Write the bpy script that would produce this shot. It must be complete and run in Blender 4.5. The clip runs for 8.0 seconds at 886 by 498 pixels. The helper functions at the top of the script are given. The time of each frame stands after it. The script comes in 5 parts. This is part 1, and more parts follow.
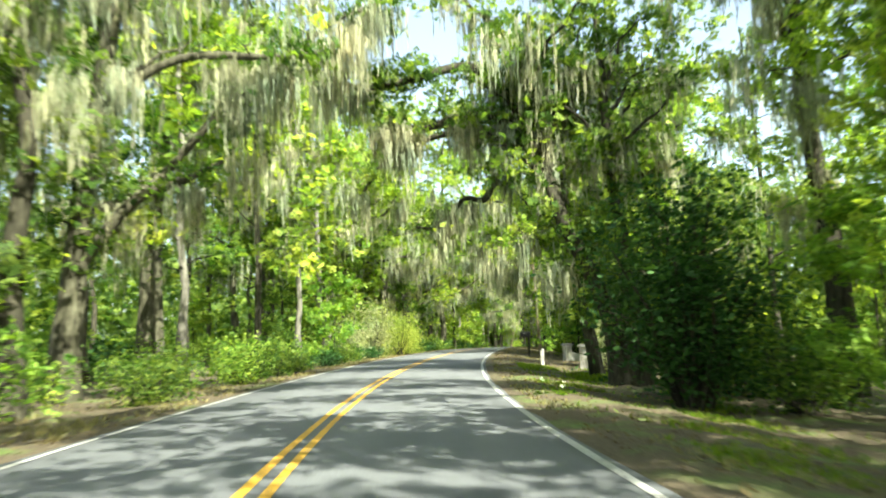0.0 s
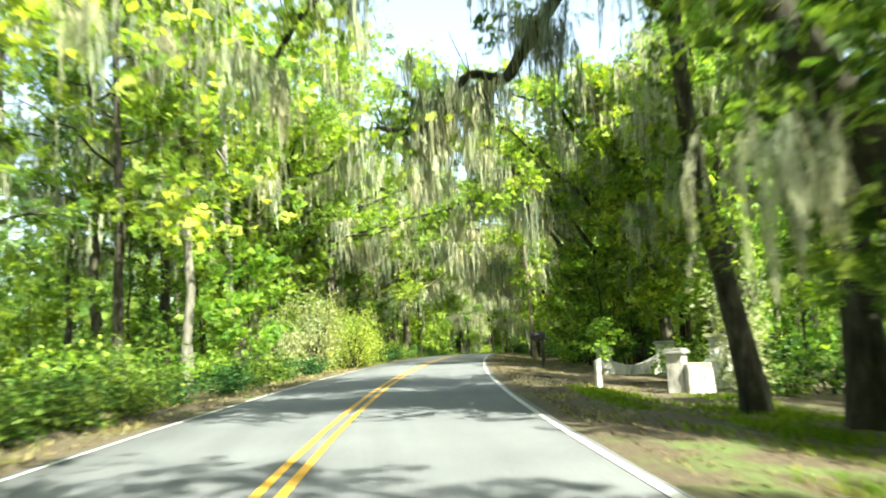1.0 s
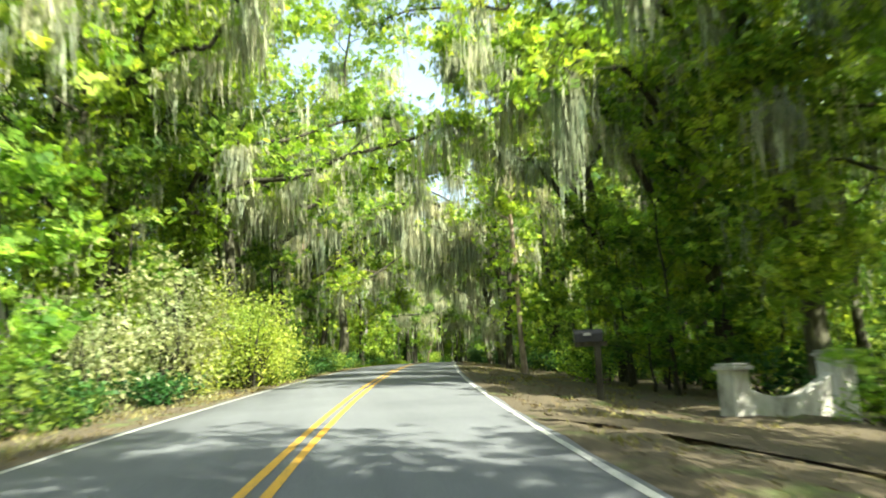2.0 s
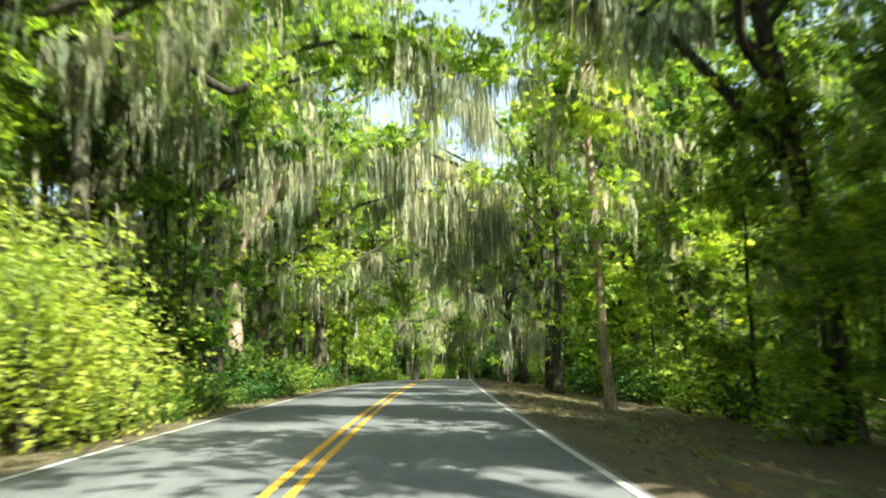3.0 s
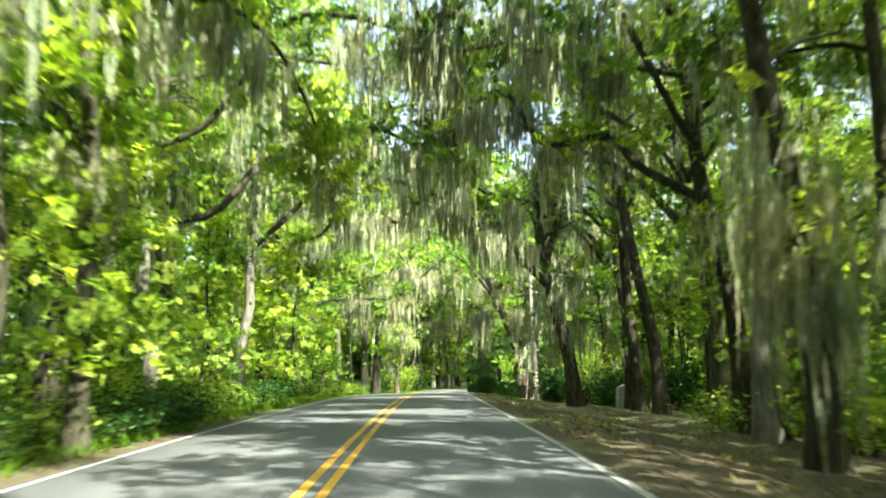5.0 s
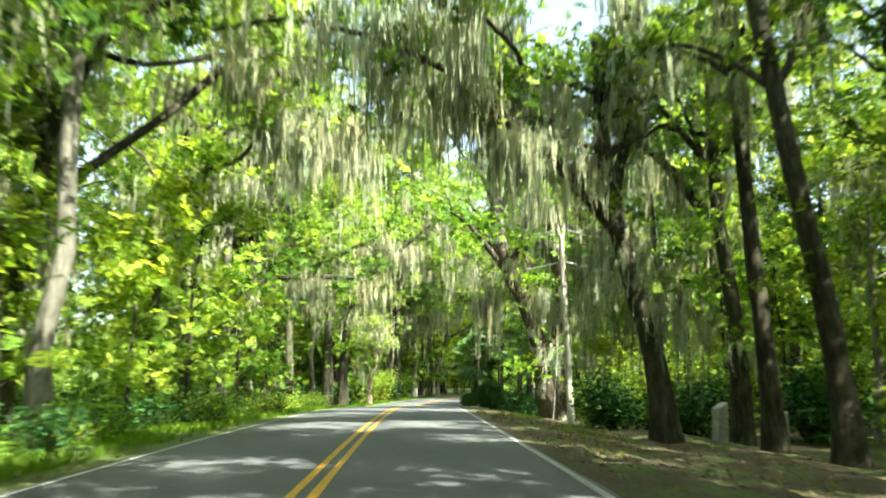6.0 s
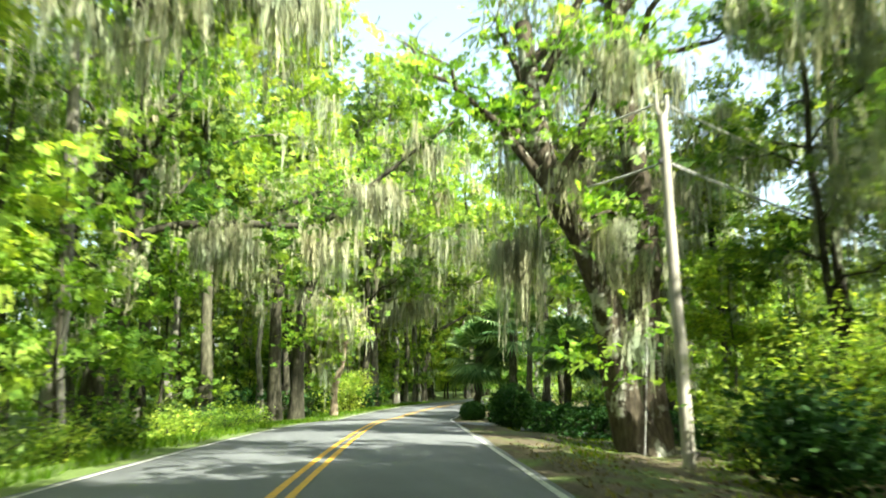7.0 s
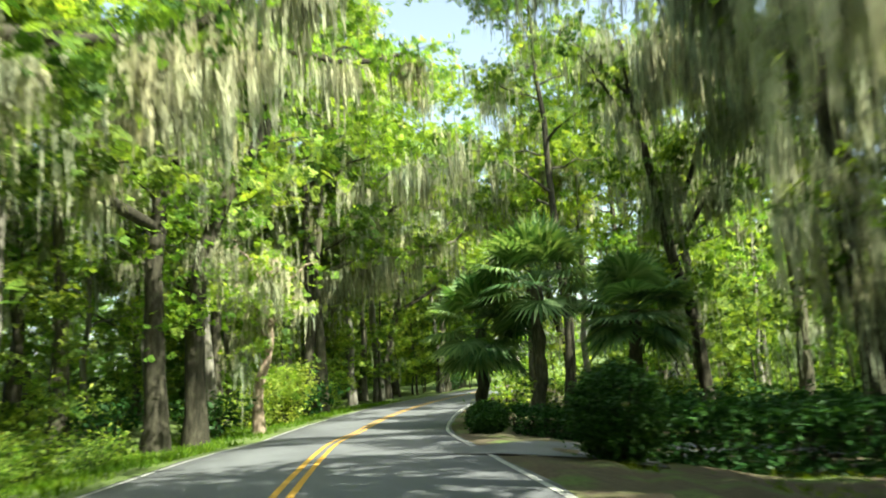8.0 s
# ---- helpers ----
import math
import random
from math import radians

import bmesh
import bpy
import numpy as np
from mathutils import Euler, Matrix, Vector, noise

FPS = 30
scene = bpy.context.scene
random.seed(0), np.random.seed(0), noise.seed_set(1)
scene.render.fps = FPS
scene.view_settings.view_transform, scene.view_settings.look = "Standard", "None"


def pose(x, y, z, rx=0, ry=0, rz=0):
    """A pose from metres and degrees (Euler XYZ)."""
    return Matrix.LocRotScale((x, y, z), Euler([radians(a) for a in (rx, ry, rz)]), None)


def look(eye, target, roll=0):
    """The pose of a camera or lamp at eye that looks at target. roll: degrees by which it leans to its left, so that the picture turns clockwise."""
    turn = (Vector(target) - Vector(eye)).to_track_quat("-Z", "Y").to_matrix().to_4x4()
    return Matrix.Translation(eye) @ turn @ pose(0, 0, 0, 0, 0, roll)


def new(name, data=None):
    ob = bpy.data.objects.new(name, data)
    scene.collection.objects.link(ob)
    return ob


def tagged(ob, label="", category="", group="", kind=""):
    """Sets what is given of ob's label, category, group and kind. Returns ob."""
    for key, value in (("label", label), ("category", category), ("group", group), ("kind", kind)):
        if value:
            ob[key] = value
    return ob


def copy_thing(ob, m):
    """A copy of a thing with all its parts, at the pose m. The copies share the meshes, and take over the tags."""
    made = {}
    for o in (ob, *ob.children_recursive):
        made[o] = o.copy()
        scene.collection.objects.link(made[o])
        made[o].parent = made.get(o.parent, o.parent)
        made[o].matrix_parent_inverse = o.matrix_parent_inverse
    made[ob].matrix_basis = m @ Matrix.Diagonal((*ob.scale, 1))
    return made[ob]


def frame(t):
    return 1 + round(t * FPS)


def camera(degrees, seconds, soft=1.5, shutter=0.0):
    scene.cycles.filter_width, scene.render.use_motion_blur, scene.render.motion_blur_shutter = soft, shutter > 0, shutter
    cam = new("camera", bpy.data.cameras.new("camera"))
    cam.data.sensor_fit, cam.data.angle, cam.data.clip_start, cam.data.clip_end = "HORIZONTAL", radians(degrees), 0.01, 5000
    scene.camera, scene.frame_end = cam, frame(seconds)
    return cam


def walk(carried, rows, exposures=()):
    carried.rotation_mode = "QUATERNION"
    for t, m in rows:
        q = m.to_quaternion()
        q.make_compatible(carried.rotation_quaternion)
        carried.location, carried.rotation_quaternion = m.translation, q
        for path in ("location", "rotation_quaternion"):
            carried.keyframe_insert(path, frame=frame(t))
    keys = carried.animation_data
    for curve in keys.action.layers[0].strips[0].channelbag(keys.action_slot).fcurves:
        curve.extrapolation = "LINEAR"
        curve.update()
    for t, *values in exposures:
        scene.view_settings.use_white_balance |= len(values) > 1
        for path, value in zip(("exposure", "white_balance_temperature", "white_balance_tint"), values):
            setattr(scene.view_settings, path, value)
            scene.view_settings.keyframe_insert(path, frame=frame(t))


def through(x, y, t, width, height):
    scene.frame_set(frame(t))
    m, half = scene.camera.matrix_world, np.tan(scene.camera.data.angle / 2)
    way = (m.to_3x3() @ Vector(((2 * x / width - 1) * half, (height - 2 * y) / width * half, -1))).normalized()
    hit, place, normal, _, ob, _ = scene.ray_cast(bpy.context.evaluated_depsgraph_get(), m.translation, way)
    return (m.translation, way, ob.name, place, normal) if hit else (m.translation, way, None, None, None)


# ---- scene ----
# ------------------------------------------------------------------ camera
cam = camera(58.0, 8.0, soft=1.9, shutter=0.35)
ROWS = [
    (0.0, 0.000, 0.000, 1.207, -2.44, 6.91, -1.99),
    (0.5, -0.197, 8.470, 1.276, -4.48, 7.39, -2.75),
    (1.0, -0.076, 16.925, 1.343, -5.70, 7.22, -2.94),
    (1.5, 0.321, 25.383, 1.418, -8.66, 7.40, -2.93),
    (1.7, 0.524, 28.766, 1.458, -9.66, 7.27, -2.74),
    (2.8, 2.504, 47.228, 1.681, -9.57, 8.32, -1.31),
    (3.0, 2.919, 50.529, 1.711, -9.85, 8.34, -0.93),
    (3.5, 4.067, 58.734, 1.800, -10.86, 8.43, -0.65),
    (4.0, 5.318, 66.806, 1.882, -10.58, 8.38, -0.14),
    (4.5, 6.545, 74.800, 1.947, -11.10, 8.44, 0.02),
    (4.7, 7.042, 77.980, 1.966, -11.55, 8.35, -0.22),
    (5.8, 10.161, 95.079, 2.009, -13.17, 8.48, 0.06),
    (6.0, 10.768, 98.108, 2.003, -13.48, 8.57, 0.09),
    (6.5, 12.368, 105.627, 1.952, -14.73, 8.68, -0.07),
    (7.0, 14.010, 113.116, 1.877, -14.67, 8.67, -0.20),
    (7.5, 15.665, 120.568, 1.742, -15.61, 8.63, -0.94),
    (8.0, 16.904, 128.047, 1.578, -18.42, 8.05, -3.42),
]
walk(cam, [(t, pose(x, y, z, 90 + tilt, 0, yaw) @ pose(0, 0, 0, 0, 0, roll)) for t, x, y, z, yaw, tilt, roll in ROWS],
     [(t, stops + 0.62, 6600, -2) for t, stops in ((0.0, 1.4), (0.5, 1.42), (1.0, 1.58), (1.5, 1.47), (3.0, 1.28), (3.5, 1.15), (4.0, 1.72), (4.5, 1.86), (6.0, 1.7), (7.0, 1.56), (7.5, 1.36), (8.0, 1.2))])

# ------------------------------------------------------------------ sky and sun
SUN_FROM = Vector((0.53, -0.85, 0.0)).normalized()
SUN_UP = radians(49)
world = bpy.data.worlds.new("world")
scene.world = world
world.use_nodes = True
wn = world.node_tree
sky = wn.nodes.new("ShaderNodeTexSky")
sky.sky_type = "NISHITA"
sky.sun_disc = False
sky.sun_elevation = SUN_UP
sky.sun_rotation = math.atan2(SUN_FROM.x, SUN_FROM.y)
sky.air_density, sky.dust_density = 1.0, 2.5
hazy = wn.nodes.new("ShaderNodeHueSaturation")  # thin haze pales the blue
hazy.inputs["Saturation"].default_value = 0.72
wn.links.new(sky.outputs[0], hazy.inputs["Color"])
wn.links.new(hazy.outputs[0], wn.nodes["Background"].inputs[0])
wn.nodes["Background"].inputs[1].default_value = 0.115
sun = new("sun", bpy.data.lights.new("sun", "SUN"))
sun.data.energy, sun.data.angle, sun.data.color = 5.0, radians(0.55), (1.0, 0.94, 0.82)
sun.matrix_world = look((0, 0, 60), Vector((0, 0, 60)) - (SUN_FROM * math.cos(SUN_UP) + Vector((0, 0, math.sin(SUN_UP)))))


# ------------------------------------------------------------------ materials
def nodes_of(name):
    m = bpy.data.materials.new(name)
    m.use_nodes = True
    return m, m.node_tree, m.node_tree.nodes["Principled BSDF"]


def add(tree, kind, links=(), **values):
    n = tree.nodes.new(kind)
    for k, v in values.items():
        n.inputs[k.replace("_", " ")].default_value = v
    for key, socket in links:
        tree.links.new(socket, n.inputs[key])
    return n


def ramp(tree, fac, stops):
    r = tree.nodes.new("ShaderNodeValToRGB")
    tree.links.new(fac, r.inputs[0])
    e = r.color_ramp.elements
    while len(e) < len(stops):
        e.new(0.5)
    for el, (p, c) in zip(e, stops):
        el.position, el.color = p, (*c, 1)
    return r.outputs[0]


def noise_fac(tree, coord, scale, detail=4.0, rough=0.6):
    n = add(tree, "ShaderNodeTexNoise", [("Vector", coord)], Scale=scale, Detail=detail, Roughness=rough)
    return n.outputs["Fac"]


def mixed(tree, fac, a, b, how="MIX"):
    n = tree.nodes.new("ShaderNodeMix")
    n.data_type, n.blend_type = "RGBA", how
    for key, v in ((0, fac), (6, a), (7, b)):
        if isinstance(v, (int, float)):
            n.inputs[key].default_value = v
        elif isinstance(v, tuple):
            n.inputs[key].default_value = (*v, 1)
        else:
            tree.links.new(v, n.inputs[key])
    return n.outputs[2]


def bumped(tree, bsdf, height, strength, distance):
    b = add(tree, "ShaderNodeBump", [("Height", height)], Strength=strength, Distance=distance)
    tree.links.new(b.outputs[0], bsdf.inputs["Normal"])


def surface(name, stops, scale, rough=0.8, relief=0.3, depth=0.02, stretch=(1, 1, 1), blotch=0.5, metal=0.0):
    """A worn surface: grain at one scale, blotches at a tenth of it."""
    m, t, b = nodes_of(name)
    co = t.nodes.new("ShaderNodeTexCoord").outputs["Object"]
    mp = add(t, "ShaderNodeMapping", [("Vector", co)], Scale=stretch)
    fine = noise_fac(t, mp.outputs[0], scale, 6.0, 0.65)
    wide = noise_fac(t, co, scale * 0.11, 3.0)
    col = ramp(t, fine, stops)
    shade = ramp(t, wide, [(0.3, (1 - blotch, 1 - blotch, 1 - blotch)), (0.7, (1, 1, 1))])
    col = mixed(t, 1.0, col, shade, "MULTIPLY")
    t.links.new(col, b.inputs["Base Color"])
    b.inputs["Roughness"].default_value, b.inputs["Metallic"].default_value = rough, metal
    b.inputs["Specular IOR Level"].default_value = 0.25
    bumped(t, b, fine, relief, depth)
    return m


def foliage(name, dark, mid, light, through=0.5, rough=0.5, gloss=0.12, glow=(1.5, 1.5, 0.62), lacy=0.0, weave=(34, 34, 2.4), vary=1.0, cells=0.0):
    """Leaves: each its own shade, each plant its own cast; light comes through them."""
    m, t, b = nodes_of(name)
    leaf = t.nodes.new("ShaderNodeNewGeometry").outputs["Random Per Island"]
    plant = t.nodes.new("ShaderNodeObjectInfo").outputs["Random"]
    col = ramp(t, leaf, [(0.0, dark), (0.45, mid), (0.9, light)])
    cast = ramp(t, plant, [(0.0, (0.75, 0.92, 0.8)), (0.5, (1.0, 1.0, 1.0)), (1.0, (1.1, 1.06, 0.88))])
    col = mixed(t, vary, col, cast, "MULTIPLY")
    co = t.nodes.new("ShaderNodeTexCoord").outputs["Object"]
    patch = ramp(t, noise_fac(t, co, 0.55, 2.0), [(0.3, (0.6, 0.78, 0.75)), (0.7, (1.14, 1.14, 0.95))])
    col = mixed(t, 1.0, col, patch, "MULTIPLY")
    leaflet = None
    if cells:
        # single leaves within a spray, each a little lighter or darker
        leaflet = add(t, "ShaderNodeTexVoronoi", [("Vector", co)], Scale=cells)
        lone = ramp(t, leaflet.outputs["Color"], [(0.2, (0.62, 0.7, 0.7)), (0.8, (1.28, 1.28, 1.15))])
        col = mixed(t, 1.0, col, lone, "MULTIPLY")
    t.links.new(col, b.inputs["Base Color"])
    b.inputs["Roughness"].default_value = rough
    b.inputs["Specular IOR Level"].default_value = gloss
    tr = add(t, "ShaderNodeBsdfTranslucent")
    t.links.new(mixed(t, 1.0, col, glow, "MULTIPLY"), tr.inputs["Color"])
    mx = t.nodes.new("ShaderNodeMixShader")
    mx.inputs[0].default_value = through
    t.links.new(b.outputs[0], mx.inputs[1])
    t.links.new(tr.outputs[0], mx.inputs[2])
    out = mx.outputs[0]
    if lacy:
        # threads or leaflets with gaps between them
        mp = add(t, "ShaderNodeMapping", [("Vector", co)], Scale=weave)
        if leaflet:
            gaps = ramp(t, leaflet.outputs["Distance"], [(lacy, (1, 1, 1)), (lacy + 0.03, (0, 0, 0))])
        else:
            gaps = ramp(t, noise_fac(t, mp.outputs[0], 1.0, 3.0, 0.7), [(lacy, (0, 0, 0)), (lacy + 0.04, (1, 1, 1))])
        thin = t.nodes.new("ShaderNodeMixShader")
        t.links.new(gaps, thin.inputs[0])
        t.links.new(t.nodes.new("ShaderNodeBsdfTransparent").outputs[0], thin.inputs[1])
        t.links.new(out, thin.inputs[2])
        out = thin.outputs[0]
    t.links.new(out, t.nodes["Material Output"].inputs[0])
    return m


LEAF_FRESH = foliage("leaf_fresh", (0.112, 0.175, 0.036), (0.237, 0.324, 0.065), (0.458, 0.483, 0.126), lacy=0.6, cells=12.0)
LEAF_LIME = foliage("leaf_lime", (0.114, 0.171, 0.029), (0.227, 0.308, 0.052), (0.386, 0.435, 0.101), lacy=0.6, cells=12.0, vary=0.4)
LEAF_OAK = foliage("leaf_oak", (0.044, 0.081, 0.022), (0.113, 0.167, 0.043), (0.276, 0.318, 0.084), lacy=0.6, cells=13.0)
LEAF_DEEP = foliage("leaf_deep", (0.019, 0.052, 0.018), (0.036, 0.088, 0.027), (0.072, 0.144, 0.044), through=0.25, gloss=0.14)
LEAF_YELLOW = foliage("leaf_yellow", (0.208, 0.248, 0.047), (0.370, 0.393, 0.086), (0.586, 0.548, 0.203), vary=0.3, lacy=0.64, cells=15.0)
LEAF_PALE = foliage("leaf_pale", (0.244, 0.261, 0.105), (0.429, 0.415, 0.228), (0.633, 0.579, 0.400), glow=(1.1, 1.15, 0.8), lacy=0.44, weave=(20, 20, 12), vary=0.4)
LEAF_PALM = foliage("leaf_palm", (0.057, 0.116, 0.048), (0.135, 0.212, 0.096), (0.250, 0.328, 0.183), through=0.35)
GRASS = foliage("grass", (0.072, 0.122, 0.011), (0.130, 0.202, 0.018), (0.216, 0.274, 0.036))
STRAW = foliage("straw", (0.144, 0.115, 0.058), (0.245, 0.202, 0.101), (0.331, 0.288, 0.158), through=0.3)
MOSS = foliage("spanish_moss", (0.180, 0.172, 0.124), (0.350, 0.330, 0.245), (0.572, 0.539, 0.410), through=0.4, rough=0.9, gloss=0.05, glow=(0.95, 0.98, 0.85), lacy=0.48, vary=0.3)
PETAL = foliage("petal", (0.55, 0.55, 0.50), (0.68, 0.68, 0.62), (0.80, 0.80, 0.74), through=0.3)
LITTER = foliage("dead_leaves", (0.06, 0.038, 0.022), (0.11, 0.075, 0.043), (0.20, 0.15, 0.09), through=0.1, rough=0.8)
BARK = surface("bark", [(0.3, (0.033, 0.031, 0.02)), (0.5, (0.093, 0.09, 0.057)), (0.72, (0.21, 0.205, 0.14))], 9.0, 0.9, 0.8, 0.05, (1, 1, 0.25))
BARK_DARK = surface("bark_dark", [(0.3, (0.018, 0.017, 0.011)), (0.5, (0.055, 0.052, 0.034)), (0.75, (0.14, 0.13, 0.09))], 9.0, 0.9, 0.8, 0.05, (1, 1, 0.25))
# lighter variant of the bark: sunlight on trunks put into the colour
BARK_SUNLIT = surface("bark_sunlit", [(0.3, (0.20, 0.14, 0.10)), (0.5, (0.42, 0.32, 0.24)), (0.72, (0.60, 0.50, 0.40))], 7.0, 0.9, 0.7, 0.04, (1, 1, 0.2))


def lichened(name, stops):
    """Dark furrowed bark with pale lichen in ragged patches."""
    m, t, b = nodes_of(name)
    co = t.nodes.new("ShaderNodeTexCoord").outputs["Object"]
    mp = add(t, "ShaderNodeMapping", [("Vector", co)], Scale=(1, 1, 0.25))
    fine = noise_fac(t, mp.outputs[0], 9.0, 6.0, 0.65)
    patch = ramp(t, noise_fac(t, co, 1.1, 5.0, 0.7), [(0.56, (0, 0, 0)), (0.6, (1, 1, 1))])
    pale = ramp(t, fine, [(0.3, (0.22, 0.22, 0.18)), (0.7, (0.46, 0.46, 0.39))])
    t.links.new(mixed(t, patch, ramp(t, fine, stops), pale), b.inputs["Base Color"])
    b.inputs["Roughness"].default_value = 0.9
    b.inputs["Specular IOR Level"].default_value = 0.25
    bumped(t, b, fine, 0.8, 0.05)
    return m


BARK_LICHEN = lichened("lichened_bark", [(0.3, (0.018, 0.015, 0.010)), (0.5, (0.058, 0.047, 0.032)), (0.75, (0.14, 0.12, 0.085))])
BARK_GREY = surface("bark_grey", [(0.3, (0.10, 0.095, 0.075)), (0.5, (0.23, 0.22, 0.18)), (0.72, (0.40, 0.38, 0.32))], 8.0, 0.9, 0.7, 0.04, (1, 1, 0.2))
WOOD_GREY = surface("weathered_wood", [(0.3, (0.26, 0.24, 0.20)), (0.55, (0.45, 0.42, 0.36)), (0.75, (0.60, 0.57, 0.50))], 14.0, 0.85, 0.4, 0.01, (1, 1, 0.06), 0.3)
STUCCO = surface("white_stucco", [(0.3, (0.24, 0.24, 0.20)), (0.42, (0.50, 0.48, 0.43)), (0.55, (0.70, 0.68, 0.63)), (0.7, (0.78, 0.77, 0.73))], 4.0, 0.9, 0.5, 0.012, (1, 1, 0.45), 0.5)
STONE_CAP = surface("stone_cap", [(0.3, (0.30, 0.30, 0.27)), (0.6, (0.52, 0.51, 0.47))], 9.0, 0.9, 0.4, 0.01)
CONCRETE = surface("pale_concrete", [(0.3, (0.36, 0.35, 0.32)), (0.6, (0.55, 0.53, 0.49))], 7.0, 0.9, 0.4, 0.01, (1, 1, 1), 0.3)
DARK_METAL = surface("dark_painted_metal", [(0.3, (0.02, 0.022, 0.025)), (0.7, (0.05, 0.052, 0.055))], 20.0, 0.5, 0.1, 0.002)
WIRE = surface("grey_cable", [(0.3, (0.45, 0.45, 0.43)), (0.7, (0.62, 0.62, 0.60))], 20.0, 0.5, 0.1, 0.002)


def asphalt():
    m, t, b = nodes_of("asphalt")
    co = t.nodes.new("ShaderNodeTexCoord").outputs["Object"]
    grain = noise_fac(t, co, 55.0, 4.0, 0.7)
    patch = noise_fac(t, co, 0.35, 5.0)
    along = add(t, "ShaderNodeMapping", [("Vector", co)], Scale=(1.2, 0.05, 1), Rotation=(0, 0, 0.1))
    tracks = noise_fac(t, along.outputs[0], 1.0, 3.0)
    col = ramp(t, grain, [(0.3, (0.068, 0.075, 0.083)), (0.7, (0.18, 0.19, 0.2))])
    col = mixed(t, 1.0, col, ramp(t, patch, [(0.35, (0.80, 0.80, 0.81)), (0.65, (1.05, 1.05, 1.04))]), "MULTIPLY")
    col = mixed(t, 1.0, col, ramp(t, tracks, [(0.35, (0.85, 0.85, 0.86)), (0.65, (1.05, 1.05, 1.05))]), "MULTIPLY")
    t.links.new(col, b.inputs["Base Color"])
    b.inputs["Roughness"].default_value = 0.85
    bumped(t, b, grain, 0.35, 0.006)
    return m


def paint(name, colour, worn):
    m, t, b = nodes_of(name)
    co = t.nodes.new("ShaderNodeTexCoord").outputs["Object"]
    wear = noise_fac(t, co, 9.0, 6.0, 0.7)
    t.links.new(ramp(t, wear, [(0.36, worn), (0.5, colour)]), b.inputs["Base Color"])
    b.inputs["Roughness"].default_value = 0.7
    bumped(t, b, noise_fac(t, co, 60.0), 0.3, 0.004)
    return m


def soil():
    """Verge: leaf litter, sand and thin grass in patches."""
    m, t, b = nodes_of("verge_soil")
    co = t.nodes.new("ShaderNodeTexCoord").outputs["Object"]
    fine = noise_fac(t, co, 14.0, 6.0, 0.7)
    patch = noise_fac(t, co, 0.8, 4.0)
    dead = ramp(t, fine, [(0.3, (0.030, 0.023, 0.013)), (0.5, (0.078, 0.060, 0.034)), (0.7, (0.165, 0.13, 0.078))])
    green = ramp(t, fine, [(0.3, (0.04, 0.06, 0.015)), (0.55, (0.10, 0.15, 0.03)), (0.75, (0.20, 0.24, 0.06))])
    lush = t.nodes.new("ShaderNodeAttribute")
    lush.attribute_name = "grassy"
    k = t.nodes.new("ShaderNodeMath")
    k.operation = "ADD"
    t.links.new(patch, k.inputs[0])
    t.links.new(lush.outputs["Fac"], k.inputs[1])
    fac = ramp(t, k.outputs[0], [(0.85, (0, 0, 0)), (1.1, (1, 1, 1))])
    t.links.new(mixed(t, fac, dead, green), b.inputs["Base Color"])
    b.inputs["Roughness"].default_value = 0.95
    bumped(t, b, fine, 0.8, 0.05)
    return m


ASPHALT = asphalt()
YELLOW = paint("yellow_paint", (0.58, 0.32, 0.03), (0.30, 0.21, 0.07))
WHITE = paint("white_paint", (0.38, 0.38, 0.36), (0.17, 0.17, 0.17))
SOIL = soil()


# ------------------------------------------------------------------ the lie of the land
CENTRE = (-1.084, -7.189, 58.894, -41.095, 7.237, 4.115)
LANE = 3.08


def centre(y):
    """The road's middle line: x at y."""
    u = np.clip(y, 0, 205) / 150
    x = sum(c * u ** i for i, c in enumerate(CENTRE))
    bend = np.clip(np.asarray(y, float) - 146, 0, 40)
    x = x + 0.0062 * bend ** 2 + 0.496 * np.clip(np.asarray(y, float) - 186, 0, None)
    return x - 0.048 * np.minimum(y, 0) + 0.47 * np.maximum(np.asarray(y) - 205, 0)


def smooth(a, b, v):
    q = np.clip((np.asarray(v, float) - a) / (b - a), 0, 1)
    return q * q * (3 - 2 * q)


def crest(y):
    u = np.clip(y, -15, 154) / 100
    return 0.542 * u + 1.772 * u * u - 1.534 * u ** 3


def land(x, y):
    off = x - centre(y)
    return crest(y) - 0.5 * smooth(3.4, 8, off) - 0.4 * smooth(8, 13, off) - 0.12 * smooth(3.4, 6, -off)


def at(off, y, up=0.0):
    """A place beside the road: metres right of its middle line, on the ground there."""
    x = float(centre(y)) + off
    return Vector((x, y, float(land(x, y)) + up))


# ------------------------------------------------------------------ mesh helpers
def mesh_quads(name, verts, quads, material, flat=False):
    verts, quads = np.asarray(verts, np.float32), np.asarray(quads, np.int32)
    me = bpy.data.meshes.new(name)
    me.vertices.add(len(verts))
    me.vertices.foreach_set("co", verts.ravel())
    me.loops.add(quads.size)
    me.loops.foreach_set("vertex_index", quads.ravel())
    me.polygons.add(len(quads))
    me.polygons.foreach_set("loop_start", np.arange(0, quads.size, 4, dtype=np.int32))
    me.update(calc_edges=True)
    me.materials.append(material)
    if not flat:
        me.shade_smooth()
    return me


def part(name, me, parent, label=""):
    """Links a mesh as one part under a thing or a part."""
    if isinstance(me, tuple):
        bm, material = me
        me = bpy.data.meshes.new(name)
        bm.to_mesh(me)
        bm.free()
        me.materials.append(material)
    ob = new(name, me)
    ob.parent = parent
    if label:
        ob["label"] = label
    return ob


